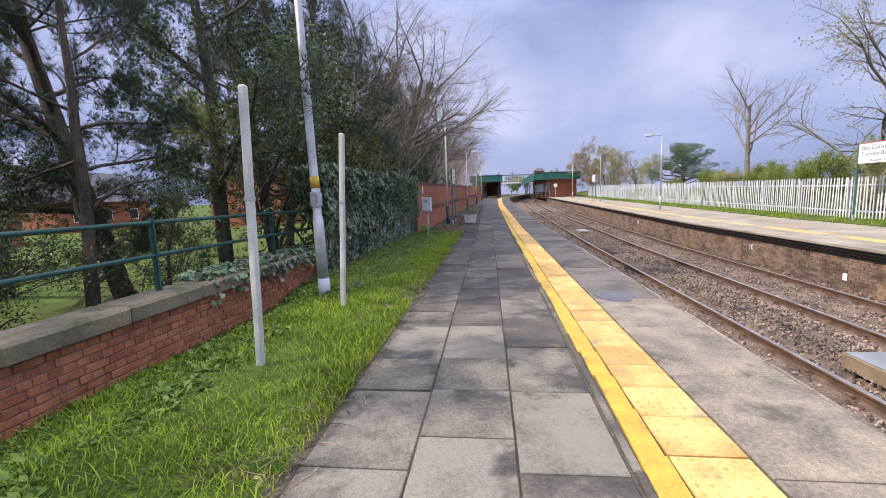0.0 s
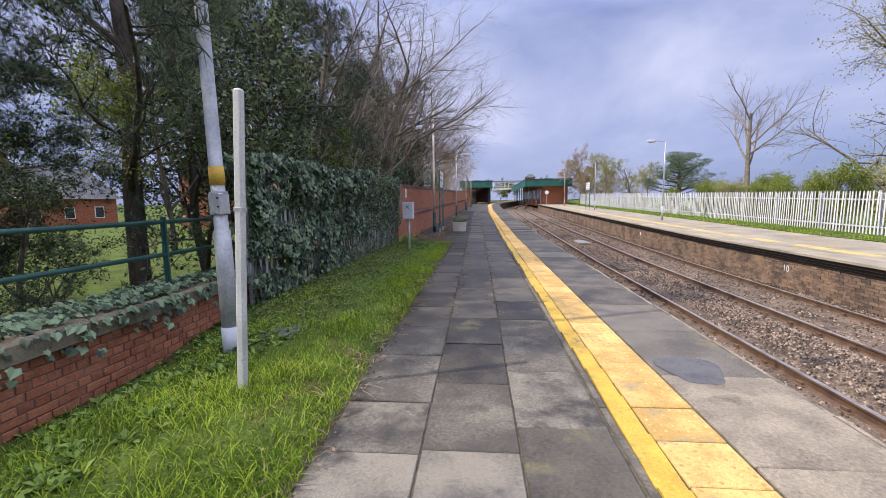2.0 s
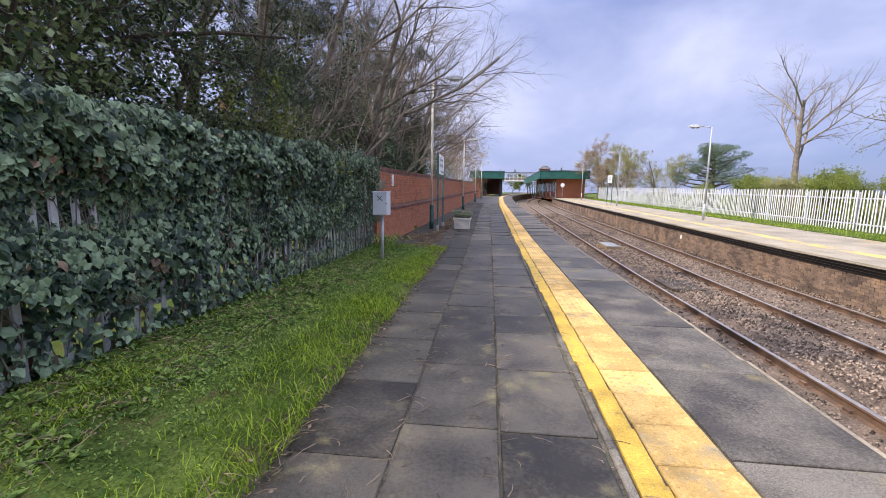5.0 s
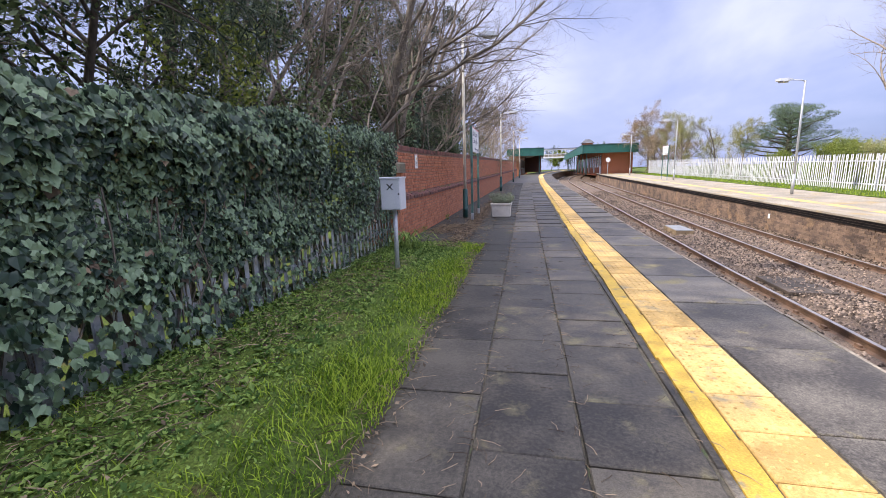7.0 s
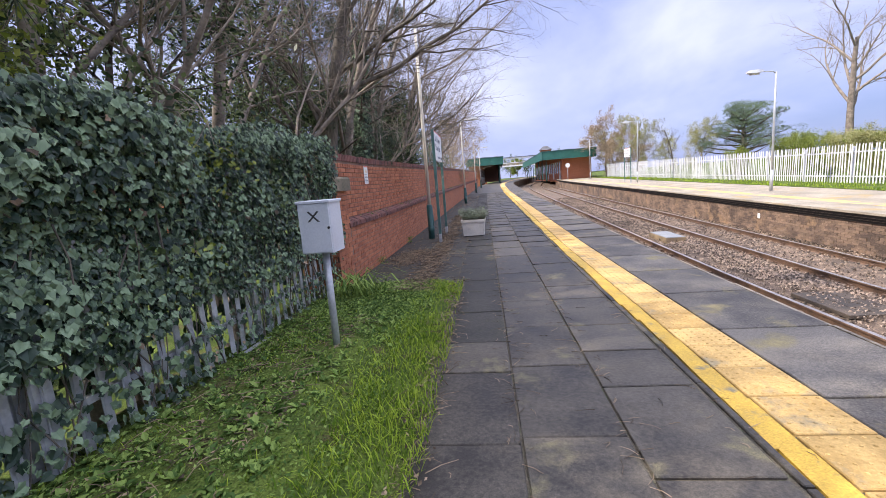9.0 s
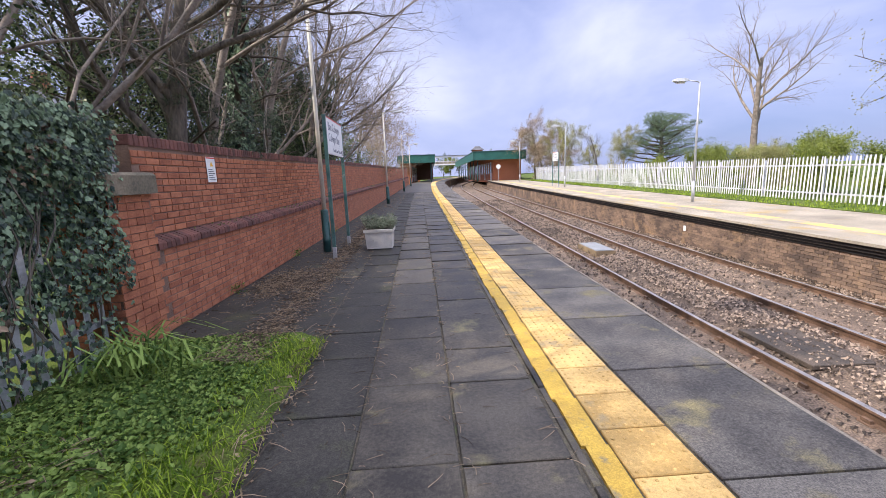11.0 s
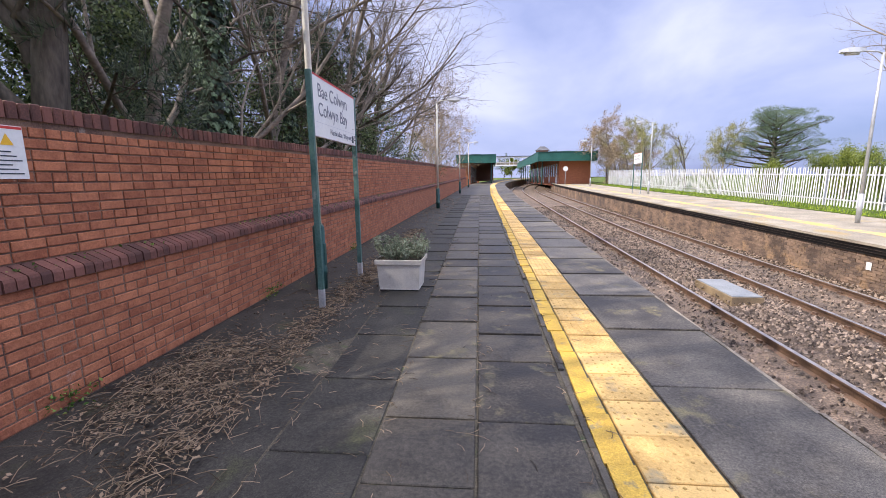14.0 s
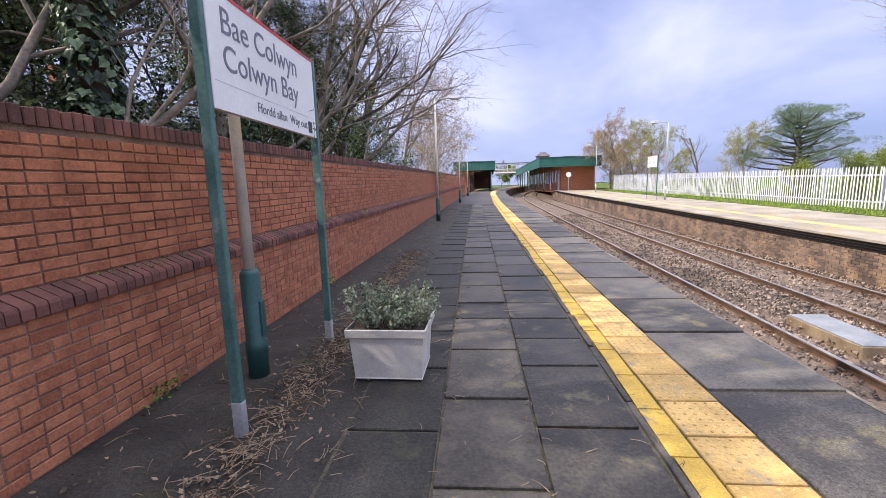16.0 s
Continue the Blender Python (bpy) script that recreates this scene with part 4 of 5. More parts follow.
# ---- ivy over the palisade ----
rg = random.Random(77)
ivy = thing("ivy_hedge", -3.42, 5.4, 0, "dense glossy dark green ivy over palisade fence", "hedge")
m, dead = Mesh(), Mesh()
for i in range(40000):
    y = rg.uniform(-.15, 8.7)
    top = 1.98 + .16 * noise.noise((y * .9, 0, 5)) + .03 * y * .6
    low_e = .50 + .10 * min(1, max(0, y - 1.5)) + .20 * noise.noise((y * 1.3, 2, 9)) + (.0 if y > .6 else .2)
    z = low_e + (top - low_e) * rg.random() ** .8
    if rg.random() < .05: z = rg.uniform(.1, .5)
    bul = .14 + .20 * noise.noise((y * 1.6, z * 2.0, 1)) + .10 * max(0, z - 1.2)
    x = bul * rg.uniform(.35, 1.15)
    if rg.random() < .22:
        x, z = rg.uniform(-.35, .2), top + rg.uniform(-.12, .12)
    nrm = Vector((1, rg.uniform(-.8, .8), rg.uniform(-.2, 1.2)))
    leaf_quad(m if rg.random() > (.22 if noise.noise((y * 1.7, z * 2.2, 8)) > .42 else .008) else dead, Vector((x, y, z)), nrm, rg.uniform(.04, .10) * (1 - .4 * min(1, max(0, (y - 3.2) / 3))), rg)
for i in range(2500):
    leaf_quad(m, Vector((-.3 + rg.uniform(-.2, .1), rg.uniform(0, 8.6), rg.uniform(.3, 1.95))), Vector((-1, rg.uniform(-.6, .6), rg.uniform(-.1, .6))), rg.uniform(.06, .11), rg)
part("leaves", m, IVY, ivy)
part("dead_leaves", dead, DEADLEAF, ivy, "withered brown ivy leaves")
m = Mesh()
for i in range(90):
    y = rg.uniform(0, 8.5)
    p = Vector((.05, y, .05))
    pts = [p.copy()]
    for k in range(6):
        p = p + Vector((rg.uniform(-.02, .03), rg.uniform(-.15, .15), rg.uniform(.15, .35)))
        pts.append(p.copy())
    m.tube(pts, rg.uniform(.003, .008), 4, cap=False)
part("stem_tangle", m, BARK, ivy)
# ivy-clad trunks behind the wall
def ivy_trunk(x, y, h, lean, seed):
    rg = random.Random(seed)
    t = thing("ivy_clad_tree", x, y, GZ, "dark trunk thickly clad in glossy ivy behind wall", "tree", "ivy clad trunks")
    bow = lambda u: Vector((lean * u * u, .15 * math.sin(3 * u), h * u))
    part("trunk", Mesh().tube([bow(u) for u in steps(0, 1, 7)], [.17 - .09 * u for u in steps(0, 1, 7)], 10), BARKDARK, t, smooth=True)
    br, lm = Mesh(), Mesh()
    for i in range(16):
        u = rg.uniform(.45, .98)
        a = rg.uniform(0, 6.28)
        p, d = bow(u), Vector((math.cos(a), math.sin(a), rg.uniform(-.1, .4)))
        q = p + d * rg.uniform(.6, 1.8)
        br.tube([p, p.lerp(q, .5) + Vector((0, 0, .1)), q], [.035, .022, .008], 5, cap=False)
    for i in range(3000):
        u, a = rg.random() ** .9, rg.uniform(0, 6.28)
        d = Vector((math.cos(a), math.sin(a), 0))
        r = (.2 - .07 * u) + .22 * max(0, noise.noise((a * .8, u * 6, seed))) + rg.uniform(0, .1)
        leaf_quad(lm, bow(u) + d * r, d + Vector((rg.uniform(-.4, .4), rg.uniform(-.4, .4), rg.uniform(0, 1))), rg.uniform(.06, .12), rg)
    part("branchwork", br, BARKDARK, t, smooth=True)
    part("ivy_leaves", lm, IVY, t, "dark glossy ivy leaves")


ivy_trunk(-4.7, 19.9, 6.5, .3, 3)
ivy_trunk(-5.2, 23.6, 6.0, -.2, 7)
# ivy creeping over the parapet coping
creeper = thing("ivy_creeper", -3.6, 3.6, .4, "trailing ivy over the parapet stones", "creeper")
m = Mesh()
for i in range(1700):
    y = -1.2 + 3.8 * rg.random()
    w = noise.noise((y * 1.5, 4, 4)) + .25
    if rg.random() > .35 + w: continue
    x = rg.uniform(-.45, .16)
    z = .14 + .05 * rg.random() if x < .06 else .1 - rg.random() ** 2 * .28
    leaf_quad(m, Vector((x, y, z)), Vector((.4 if x < .06 else 1, rg.uniform(-.5, .5), .9)), rg.uniform(.05, .1), rg)
part("leaves", m, IVY, creeper)


# ---- verge plants ----
rg = random.Random(5)
m, m2 = Mesh(), Mesh()
for i in range(120000):
    y = -3.0 + 17 * rg.random() ** 1.15
    x1 = strip_x(y) - 1.84
    x = -3.6 + (x1 + 3.6) * rg.random() ** .85
    dens = .55 + .8 * noise.noise((x * 1.3, y * .9, 7))
    if y > 4.6 and x < -2.0: dens -= .42
    if rg.random() > dens: continue
    z = verge_z(x, y) - .01
    h = rg.uniform(.02, .075) * (.75 + .6 * dens)
    a = rg.uniform(0, 6.28)
    lean = rg.uniform(.5, 1.6) * h
    dx, dy = math.cos(a) * lean, math.sin(a) * lean
    w = rg.uniform(.0018, .004)
    wx, wy = -math.sin(a) * w, math.cos(a) * w
    k = len(m.v)
    m.v += [(x - wx, y - wy, z), (x + wx, y + wy, z), (x + dx * .4 + wx, y + dy * .4 + wy, z + h * .65), (x + dx * .4 - wx, y + dy * .4 - wy, z + h * .65), (x + dx, y + dy, z + h)]
    m.f += [(k, k + 1, k + 2, k + 3), (k + 3, k + 2, k + 4)]
tagged(part("grass", m, BLADE, label="short bright green grass on the verge", kind="stuff"), category="grass")
for i in range(1500):
    y = -2.6 + 16.6 * rg.random()
    x = -3.6 + 1.35 * rg.random() if y < 6 else rg.uniform(-3.35, -2.2)
    if y > 11.5: x = rg.uniform(-3.4, -1.9)
    z = verge_z(x, y)
    for k in range(rg.randint(5, 9)):
        a = rg.uniform(0, 6.28)
        L = rg.uniform(.04, .11)
        el = rg.uniform(.15, 1.0)
        d = Vector((math.cos(a) * math.cos(el), math.sin(a) * math.cos(el), math.sin(el)))
        s = Vector((-math.sin(a), math.cos(a), 0)) * L * .22
        p = Vector((x, y, z))
        m2.poly([p, p + d * L * .5 + s, p + d * L + Vector((0, 0, -.25 * L)), p + d * L * .5 - s])
tagged(part("weeds", m2, WEED, label="low leafy weeds among the grass", kind="stuff"), category="weeds")
m = Mesh()
for i in range(38000):
    y = rg.uniform(4.2, 14.1)
    x = rg.uniform(-3.35, -1.75) if y < 11 else rg.uniform(-3.3, -1.85)
    if rg.random() > .55 + .6 * noise.noise((x, y * .7, 2)): continue
    small_leaf(m, Vector((x, y, verge_z(x, y) + rg.uniform(.005, .05))), rand_dir(rg, 1.0), rg.uniform(.014, .034), rg)
tagged(part("ground_cover", m, WEED, label="small creeping ground cover beside the ivy", kind="stuff"), category="weeds")
m = Mesh()
for i in range(1900):
    y, x = rg.gauss(12.95, .6), rg.gauss(-2.45, .42)
    if not (11.8 < y < 14.2 and -3.3 < x < -1.75): continue
    p = Vector((x, y, verge_z(x, y)))
    for k in range(7):
        a, L, el = rg.uniform(0, 6.28), rg.uniform(.022, .06), rg.uniform(.3, 1.2)
        d = Vector((math.cos(a) * math.cos(el), math.sin(a) * math.cos(el), math.sin(el)))
        s = Vector((-math.sin(a), math.cos(a), 0)) * L * .3
        m.poly([p, p + d * L * .6 + s, p + d * L + Vector((0, 0, -.2 * L)), p + d * L * .6 - s])
tagged(part("leafy_weeds", m, WEED, label="mound of bright leafy weeds by pier", kind="stuff"), category="weeds")
# clump of strap leaves at the pier
clump = thing("strap_leaf_plant", -2.85, 13.45, .05, "clump of long grey green strap leaves by pier", "plant")
m = Mesh()
for i in range(70):
    a, L = rg.uniform(0, 6.28), rg.uniform(.25, .5)
    b = Vector((rg.gauss(0, .15), rg.gauss(0, .15), 0))
    d = Vector((math.cos(a), math.sin(a), 0))
    s = Vector((-math.sin(a), math.cos(a), 0)) * .008
    pts = [b, b + d * L * .25 + Vector((0, 0, L * .55)), b + d * L * .6 + Vector((0, 0, L * .75)), b + d * L + Vector((0, 0, L * .55))]
    for p, q in zip(pts[:-1], pts[1:]): m.poly([p - s, p + s, q + s, q - s])
part("leaves", m, WEED, clump)
# leaf litter and twigs
m, m2 = Mesh(), Mesh()
for i in range(17000):
    r = rg.random()
    if r < .45:
        y = 13.5 + 12 * rg.random() ** 1.3
        x = strip_x(y) - 2.42 + rg.gauss(-.1, .13)
    elif r < .6:
        y, x = rg.gauss(16.6, .45), rg.gauss(-2.75, .22)
    elif r < .72:
        y = rg.uniform(-2, 14.5); x = strip_x(y) - 1.9 + rg.gauss(0, .07)
    elif r < .84:
        y, x = rg.uniform(4.8, 12.5), rg.uniform(-3.25, -2.3)
    else:
        y = rg.uniform(14, 40); x = rg.uniform(-3.2, strip_x(y) - 2.0)
    if x < WALL_X + .04: continue
    z = rise(y) + rg.uniform(.004, .03) if y > 14.2 or x > strip_x(y) - 1.93 else verge_z(x, y) + .02
    if rg.random() < .62: small_leaf(m, Vector((x, y, z)), rand_dir(rg, 1.3), rg.uniform(.014, .045), rg)
    else:
        a, L = rg.uniform(0, 6.28), rg.uniform(.05, .2)
        d = Vector((math.cos(a), math.sin(a), rg.uniform(-.05, .1)))
        p = Vector((x, y, z + .004))
        m2.tube([p, p + d * L * .5 + Vector((0, 0, .01)), p + d * L], [.003, .0025, .0015], 3, cap=False)
for i in range(1300):
    y = rg.uniform(5, 24); x = LINES[rg.choice((0, 1, 1, 2, 2, 3, 3))](y) + rg.gauss(0, .05 + .08 * (rg.random() < .3))
    a, L = rg.uniform(0, 6.28), rg.uniform(.03, .13)
    d = Vector((math.cos(a), math.sin(a), 0))
    p = Vector((x, y, rise(y) + .008))
    m2.tube([p, p + d * L * .5 + Vector((.01, 0, .004)), p + d * L], [.0025, .002, .0012], 3, cap=False)
tagged(part("leaf_litter", m, DEADLEAF, label="drift of dry brown fallen leaves", kind="stuff"), category="leaf litter")
tagged(part("twigs", m2, DEADLEAF, label="scattered thin dry twigs on slabs", kind="stuff"), category="twigs")
m = Mesh()
for i in range(900):
    y = WY0 + 26 * rg.random(); x = WALL_X + rg.uniform(-.11, -.01)
    if noise.noise((y * .7, 3, 3)) < .05 and rg.random() < .85: continue
    z = rise(y) + (1.03 if x < WALL_X - .05 else 1.0)
    small_leaf(m, Vector((x, y, z + rg.random() * .03)), rand_dir(rg, .7), rg.uniform(.015, .04), rg)
for i in range(260):
    y = rg.choice((16.1, 18.9, 22.3)) + rg.gauss(0, .12)
    small_leaf(m, Vector((WALL_X + abs(rg.gauss(0, .05)), y, rise(y) + rg.random() * .14)), rand_dir(rg, .6), rg.uniform(.02, .045), rg)
tagged(part("moss", m, WEED, label="moss and tiny weeds on brick ledge", kind="stuff"), category="moss")

# ---- white marker posts ----
def marker(x, y, h, dz):
    t = thing("marker_post", x, y, .0, "square weathered white post in the grass", "post", "white posts")
    part("shaft", Mesh().chamfer(-.031, .031, -.031, .031, -.05, h, .012), WHITEPOST, t)
    part("band", Mesh().chamfer(-.033, .033, -.033, .033, h * .62, h * .62 + .03, .002), GALV, t, "thin grey strap")
    return t
marker(-2.08, 1.04, 2.36, 0).rotation_euler = (0, radians(1.6), 0)
marker(-2.09, 2.96, 2.26, 0).rotation_euler = (0, radians(3.2), 0)

# ---- lamp columns ----
def lamp_arm(t, z, reach, ang, mt):
    a = Vector((math.cos(ang), math.sin(ang), 0))
    part("arm", Mesh().tube([(0, 0, z - .05), a * .12 + Vector((0, 0, z + .02)), a * reach + Vector((0, 0, z + .06))], .022, 8), mt, t, smooth=True)
    c = a * (reach + .22) + Vector((0, 0, z + .07))
    s = Vector((-a.y, a.x, 0))
    m = Mesh()
    for u, w, h0, h1 in ((-.30, .05, -.03, .05), (-.1, .11, -.055, .07), (.2, .12, -.055, .07), (.32, .07, -.03, .04)):
        p = c + a * u
        m.v += [tuple(p + s * w + Vector((0, 0, h0))), tuple(p - s * w + Vector((0, 0, h0))), tuple(p - s * w * .8 + Vector((0, 0, h1))), tuple(p + s * w * .8 + Vector((0, 0, h1)))]
    for i in range(3):
        for j in range(4):
            q = i * 4
            m.f.append((q + j, q + (j + 1) % 4, q + 4 + (j + 1) % 4, q + 4 + j))
    m.f += [(3, 2, 1, 0), (12, 13, 14, 15)]
    head = part("lantern", m, GREYPAINT, t, "long grey lamp head")
    part("diffuser", Mesh().tube([c + a * -.15 + Vector((0, 0, -.07)), c + a * .2 + Vector((0, 0, -.07))], .05, 8), LAMPGLASS, head, smooth=True)


col = thing("lamp_column", -2.70, 3.78, 0, "tall grey steel lamp column with yellow band", "street lamp")
part("shaft", Mesh().tube([(0, 0, 0), (0, 0, 1.2), (0, 0, 1.21), (0, 0, 3.2), (0, 0, 6.4)], [.082, .076, .064, .056, .042], 18), GALV, col, smooth=True)
part("base_sleeve", Mesh().tube([(0, 0, -.05), (0, 0, .28)], .086, 18), GREYPAINT, col, "painted blue grey foot", smooth=True)
part("yellow_band", Mesh().tube([(0, 0, 1.63), (0, 0, 1.80)], .068, 18), YELLOW, col, "bright yellow band", smooth=True)
cb = part("clamp_box", Mesh().chamfer(-.072, .072, -.072, .072, 1.36, 1.57, .025), GALV, col, "clamped steel collar")
for z in (1.37, 1.55):
    part("strap", Mesh().tube([(0, 0, z), (0, 0, z + .02)], .08, 18), GALV, cb)
for z in (1.43, 1.51):
    part("bolt", Mesh().tube([(.04, -.070, z), (.04, -.088, z)], .009, 6), BLACK, cb)
lamp_arm(col, 6.35, .5, .3, GALV)
col.rotation_euler = (0, radians(-1.2), 0)


def platform_lamp(x, y, h, ang, label, group, base=True):
    t = thing("platform_lamp", x, y, rise(y), label, "street lamp", group)
    part("shaft", Mesh().tube([(0, 0, .9 if base else 0), (0, 0, h * .6), (0, 0, h)], [.047, .042, .034], 12), CREAM if base else GALV, t, smooth=True)
    if base:
        part("base_sleeve", Mesh().tube([(0, 0, -.02), (0, 0, .20), (0, 0, .21), (0, 0, .30), (0, 0, .31), (0, 0, .88), (0, 0, .92)], [.085, .085, .092, .092, .082, .082, .06], 14), GREENPAINT, t, "dark green steel foot", smooth=True)
        part("access_door", Mesh().chamfer(.06, .088, -.035, .035, .35, .65, .004), GREENPAINT, t)
    else:
        part("base_sleeve", Mesh().tube([(0, 0, -.02), (0, 0, .85)], .062, 12), GALV, t, smooth=True)
    lamp_arm(t, h, .55, ang, CREAM if base else GALV)
    return t


platform_lamp(-2.73, 19.3, 5.45, .25, "cream lamp column with dark green foot", "platform lamps")
platform_lamp(-2.75, 33.0, 4.75, .0, "cream lamp column with dark green foot", "platform lamps")
for y in (47.0, 60.0):
    platform_lamp(-2.75, y, 4.75, .0, "slim cream lamp column further along platform", "platform lamps")
for y in (27.2, 43.9, 61.0):
    platform_lamp(10.42, y, 4.72, math.pi, "slim galvanised lamp column on opposite platform", "opposite platform lamps", base=False)

# ---- equipment box on a pole ----
bx = thing("equipment_box", -2.45, 11.62, .05, "pale grey metal box on a pole", "cabinet")
part("pole", Mesh().tube([(0, 0, -.1), (0, 0, .98)], .033, 12), GALV, bx, smooth=True)
body = part("body", Mesh().chamfer(-.15, .135, -.13, .13, .93, 1.37, .008), GREYPAINT, bx)
part("door", Mesh().chamfer(-.145, .13, -.142, -.131, .94, 1.36, .004), GREYPAINT, body)
part("lid", Mesh().chamfer(-.16, .145, -.15, .14, 1.362, 1.385, .006), GREYPAINT, bx)
cross = Mesh()
for s in (1, -1):
    cross.poly([(-.01 - .045 - .011, -.1435, 1.25 - .045 * s), (-.01 - .045 + .011, -.1435, 1.25 - .045 * s), (-.01 + .045 + .011, -.1435, 1.25 + .045 * s), (-.01 + .045 - .011, -.1435, 1.25 + .045 * s)])
part("cross_mark", cross, BLACK, body, "black painted cross")
part("lock", Mesh().tube([(.12, -.142, 1.15), (.12, -.155, 1.15)], .012, 8), BLACK, body)

# ---- station name signs ----
def name_sign(label):
    """Board in the local yz plane, face towards +x, y along the board from 0 to 1.6."""
    t = thing("station_sign", 0, 0, 0, label, "sign", "station name signs")
    for y in (-.035, 1.62):
        p = part("post", Mesh().chamfer(-.034, .034, y - .026, y + .026, -.05, 2.805, .006), POSTGREEN, t, "green painted steel post")
        part("foot", Mesh().chamfer(-.037, .037, y - .029, y + .029, -.05, .25, .006), GALV, p, "bare scuffed metal foot")
    b = part("board", Mesh().chamfer(-.012, .03, 0, 1.585, 2.08, 2.79, .004), WHITEPAINT, t, "white enamelled board")
    part("top_stripe", Mesh().box(.0305, .033, .002, 1.583, 2.765, 2.788), RED, b, "thin red top edge")
    part("rule", Mesh().box(.0305, .0315, .03, 1.55, 2.245, 2.249), GREYPAINT, b)
    for words, s, y, z in (("Bae Colwyn", .225, .13, 2.545), ("Colwyn Bay", .225, .13, 2.33), ("Ffordd allan  Way out", .098, .50, 2.14)):
        o = part("lettering", text_mesh(words, s, SIGNINK), SIGNINK, b, "dark blue grey lettering")
        o.matrix_basis = Matrix.Translation((.032, y, z)) @ Matrix(((0, 0, 1), (1, 0, 0), (0, 1, 0))).to_4x4()
    part("pictogram", Mesh().box(.0305, .033, 1.40, 1.48, 2.11, 2.21), INK, b)
    ar = Mesh().box(.0305, .033, 1.50, 1.55, 2.152, 2.162).poly([(.033, 1.545, 2.135), (.033, 1.57, 2.157), (.033, 1.545, 2.18)])
    part("arrow", ar, INK, b)
    return t


sg = name_sign("white station name board on green posts by wall")
sg.matrix_basis = pose(-2.375, 18.49, 0, 0, 0, 1.4)
s2 = copy_thing(sg, pose(12.75, 15.0, 0, 0, 0, 180))
s2["label"] = "white station name board before the opposite fence"
s3 = copy_thing(sg, pose(10.0, 45.8, rise(45), 0, 0, 180))
s3["label"] = "distant white name board on opposite platform"

# ---- warning notice on the wall ----
nt = thing("notice", WALL_X - .108, 15.98, 1.6, "white safety notice with amber warning triangle", "notice")
part("plate", Mesh().chamfer(0, .006, 0, .23, 0, .34, .002), WHITEPAINT, nt)
part("top_band", Mesh().box(.0065, .008, .005, .225, .318, .335), RED, nt)
part("warning_triangle", Mesh().poly([(.008, .085, .215), (.008, .165, .215), (.008, .125, .29)]), AMBER, nt)
for i in range(6):
    part("text_bar", Mesh().box(.0065, .008, .03, .20 - .03 * (i % 3), .03 + .028 * i, .038 + .028 * i), INK, nt)

# ---- planter ----
pl = thing("planter", -1.575, 19.45, 0, "square pale stone planter with grey green shrub", "planter")
m = Mesh()
for z, w in ((.05, .28), (.06, .275), (.40, .30), (.41, .325), (.47, .33), (.475, .315)):
    m.v += [(-w, -w * .85, z), (w, -w * .85, z), (w, w * .85, z), (-w, w * .85, z)]
for i in range(5):
    for j in range(4):
        m.f.append((i * 4 + j, i * 4 + (j + 1) % 4, i * 4 + 4 + (j + 1) % 4, i * 4 + 4 + j))
m.f.append((3, 2, 1, 0))
part("tub", m, STONEPLANT, pl)
part("plinth", Mesh().box(-.27, .27, -.225, .225, 0, .06), BLACK, pl, "black recessed base")
part("soil", Mesh().box(-.29, .29, -.24, .24, .40, .452), SOIL, pl, "dark soil")
m, st = Mesh(), Mesh()
for i in range(170):
    p = Vector((rg.uniform(-.24, .26), rg.uniform(-.2, .2), .44))
    d = Vector((p.x * 1.7 + rg.gauss(.05, .25), p.y * 1.6 + rg.gauss(0, .25), 1)).normalized()
    L = rg.uniform(.15, .36)
    st.tube([p, p + d * L * .6, p + d * L], [.003, .002, .001], 3, cap=False)
    for k in range(22):
        small_leaf(m, p + d * L * rg.uniform(.25, 1.05) + rand_dir(rg) * .03, rand_dir(rg, .2), rg.uniform(.025, .05), rg)
part("stem_tangle", st, TWIG, pl)
part("foliage", m, LAVENDER, pl)

# ---- trackside hatches, boards, marks ----
def hatch(x0, x1, y0, y1, ztop, label):
    t = thing("access_hatch", (x0 + x1) / 2, (y0 + y1) / 2, ztop - .2, label, "hatch", "trackside hatches")
    w, d = (x1 - x0) / 2, (y1 - y0) / 2
    for a, b, c, e in ((-w, w, -d, -d + .06), (-w, w, d - .06, d), (-w, -w + .06, -d + .062, d - .062), (w - .06, w, -d + .062, d - .062)):
        part("frame_board", Mesh().chamfer(a, b, c, e, 0, .19, .006), TIMBER, t, "weathered timber board")
    part("cover_plate", Mesh().chamfer(-w + .02, w - .02, -d + .02, d - .02, .192, .21, .004), CHECKER, t, "grey chequer plate")
hatch(4.42, 5.02, 22.2, 23.7, -.80, "timber framed trackside hatch with grey steel plate")
hatch(4.45, 5.2, 3.05, 3.9, -.80, "timber framed hatch with patterned steel plate")
bd = thing("track_board", 4.75, 15.6, -1.04, "dark flat timber board lying between tracks", "board")
for i in range(3):
    part("plank", Mesh().chamfer(-.42 + .28 * i, -.15 + .28 * i, -.65, .65, 0, .06, .008), SLEEPER, bd)
num = thing("platform_mark", FX - .004, 12.5, -.6, "white painted number ten on platform face", "marking")
o = part("lettering", text_mesh("10", .26, WHITEPAINT), WHITEPAINT, num)
o.matrix_basis = Matrix.Translation((-.003, .1, 0)) @ Matrix(((0, 0, -1), (-1, 0, 0), (0, 1, 0))).to_4x4()
for y, z in ((8.65, -.85), (23.6, -.62)):
    mk = thing("face_plate", FX - .002, y, z + rise(y), "small white plate fixed to platform face", "plate", "face plates")
    part("plate", Mesh().chamfer(-.012, 0, 0, .13, 0, .17, .003), WHITEPAINT, mk)
dr = thing("drain_cover", -2.42, 4.25, .075, "dark square drain cover in the grass", "drain cover")
part("cover", Mesh().chamfer(-.17, .17, -.2, .2, -.05, .02, .01), SLATE, dr)
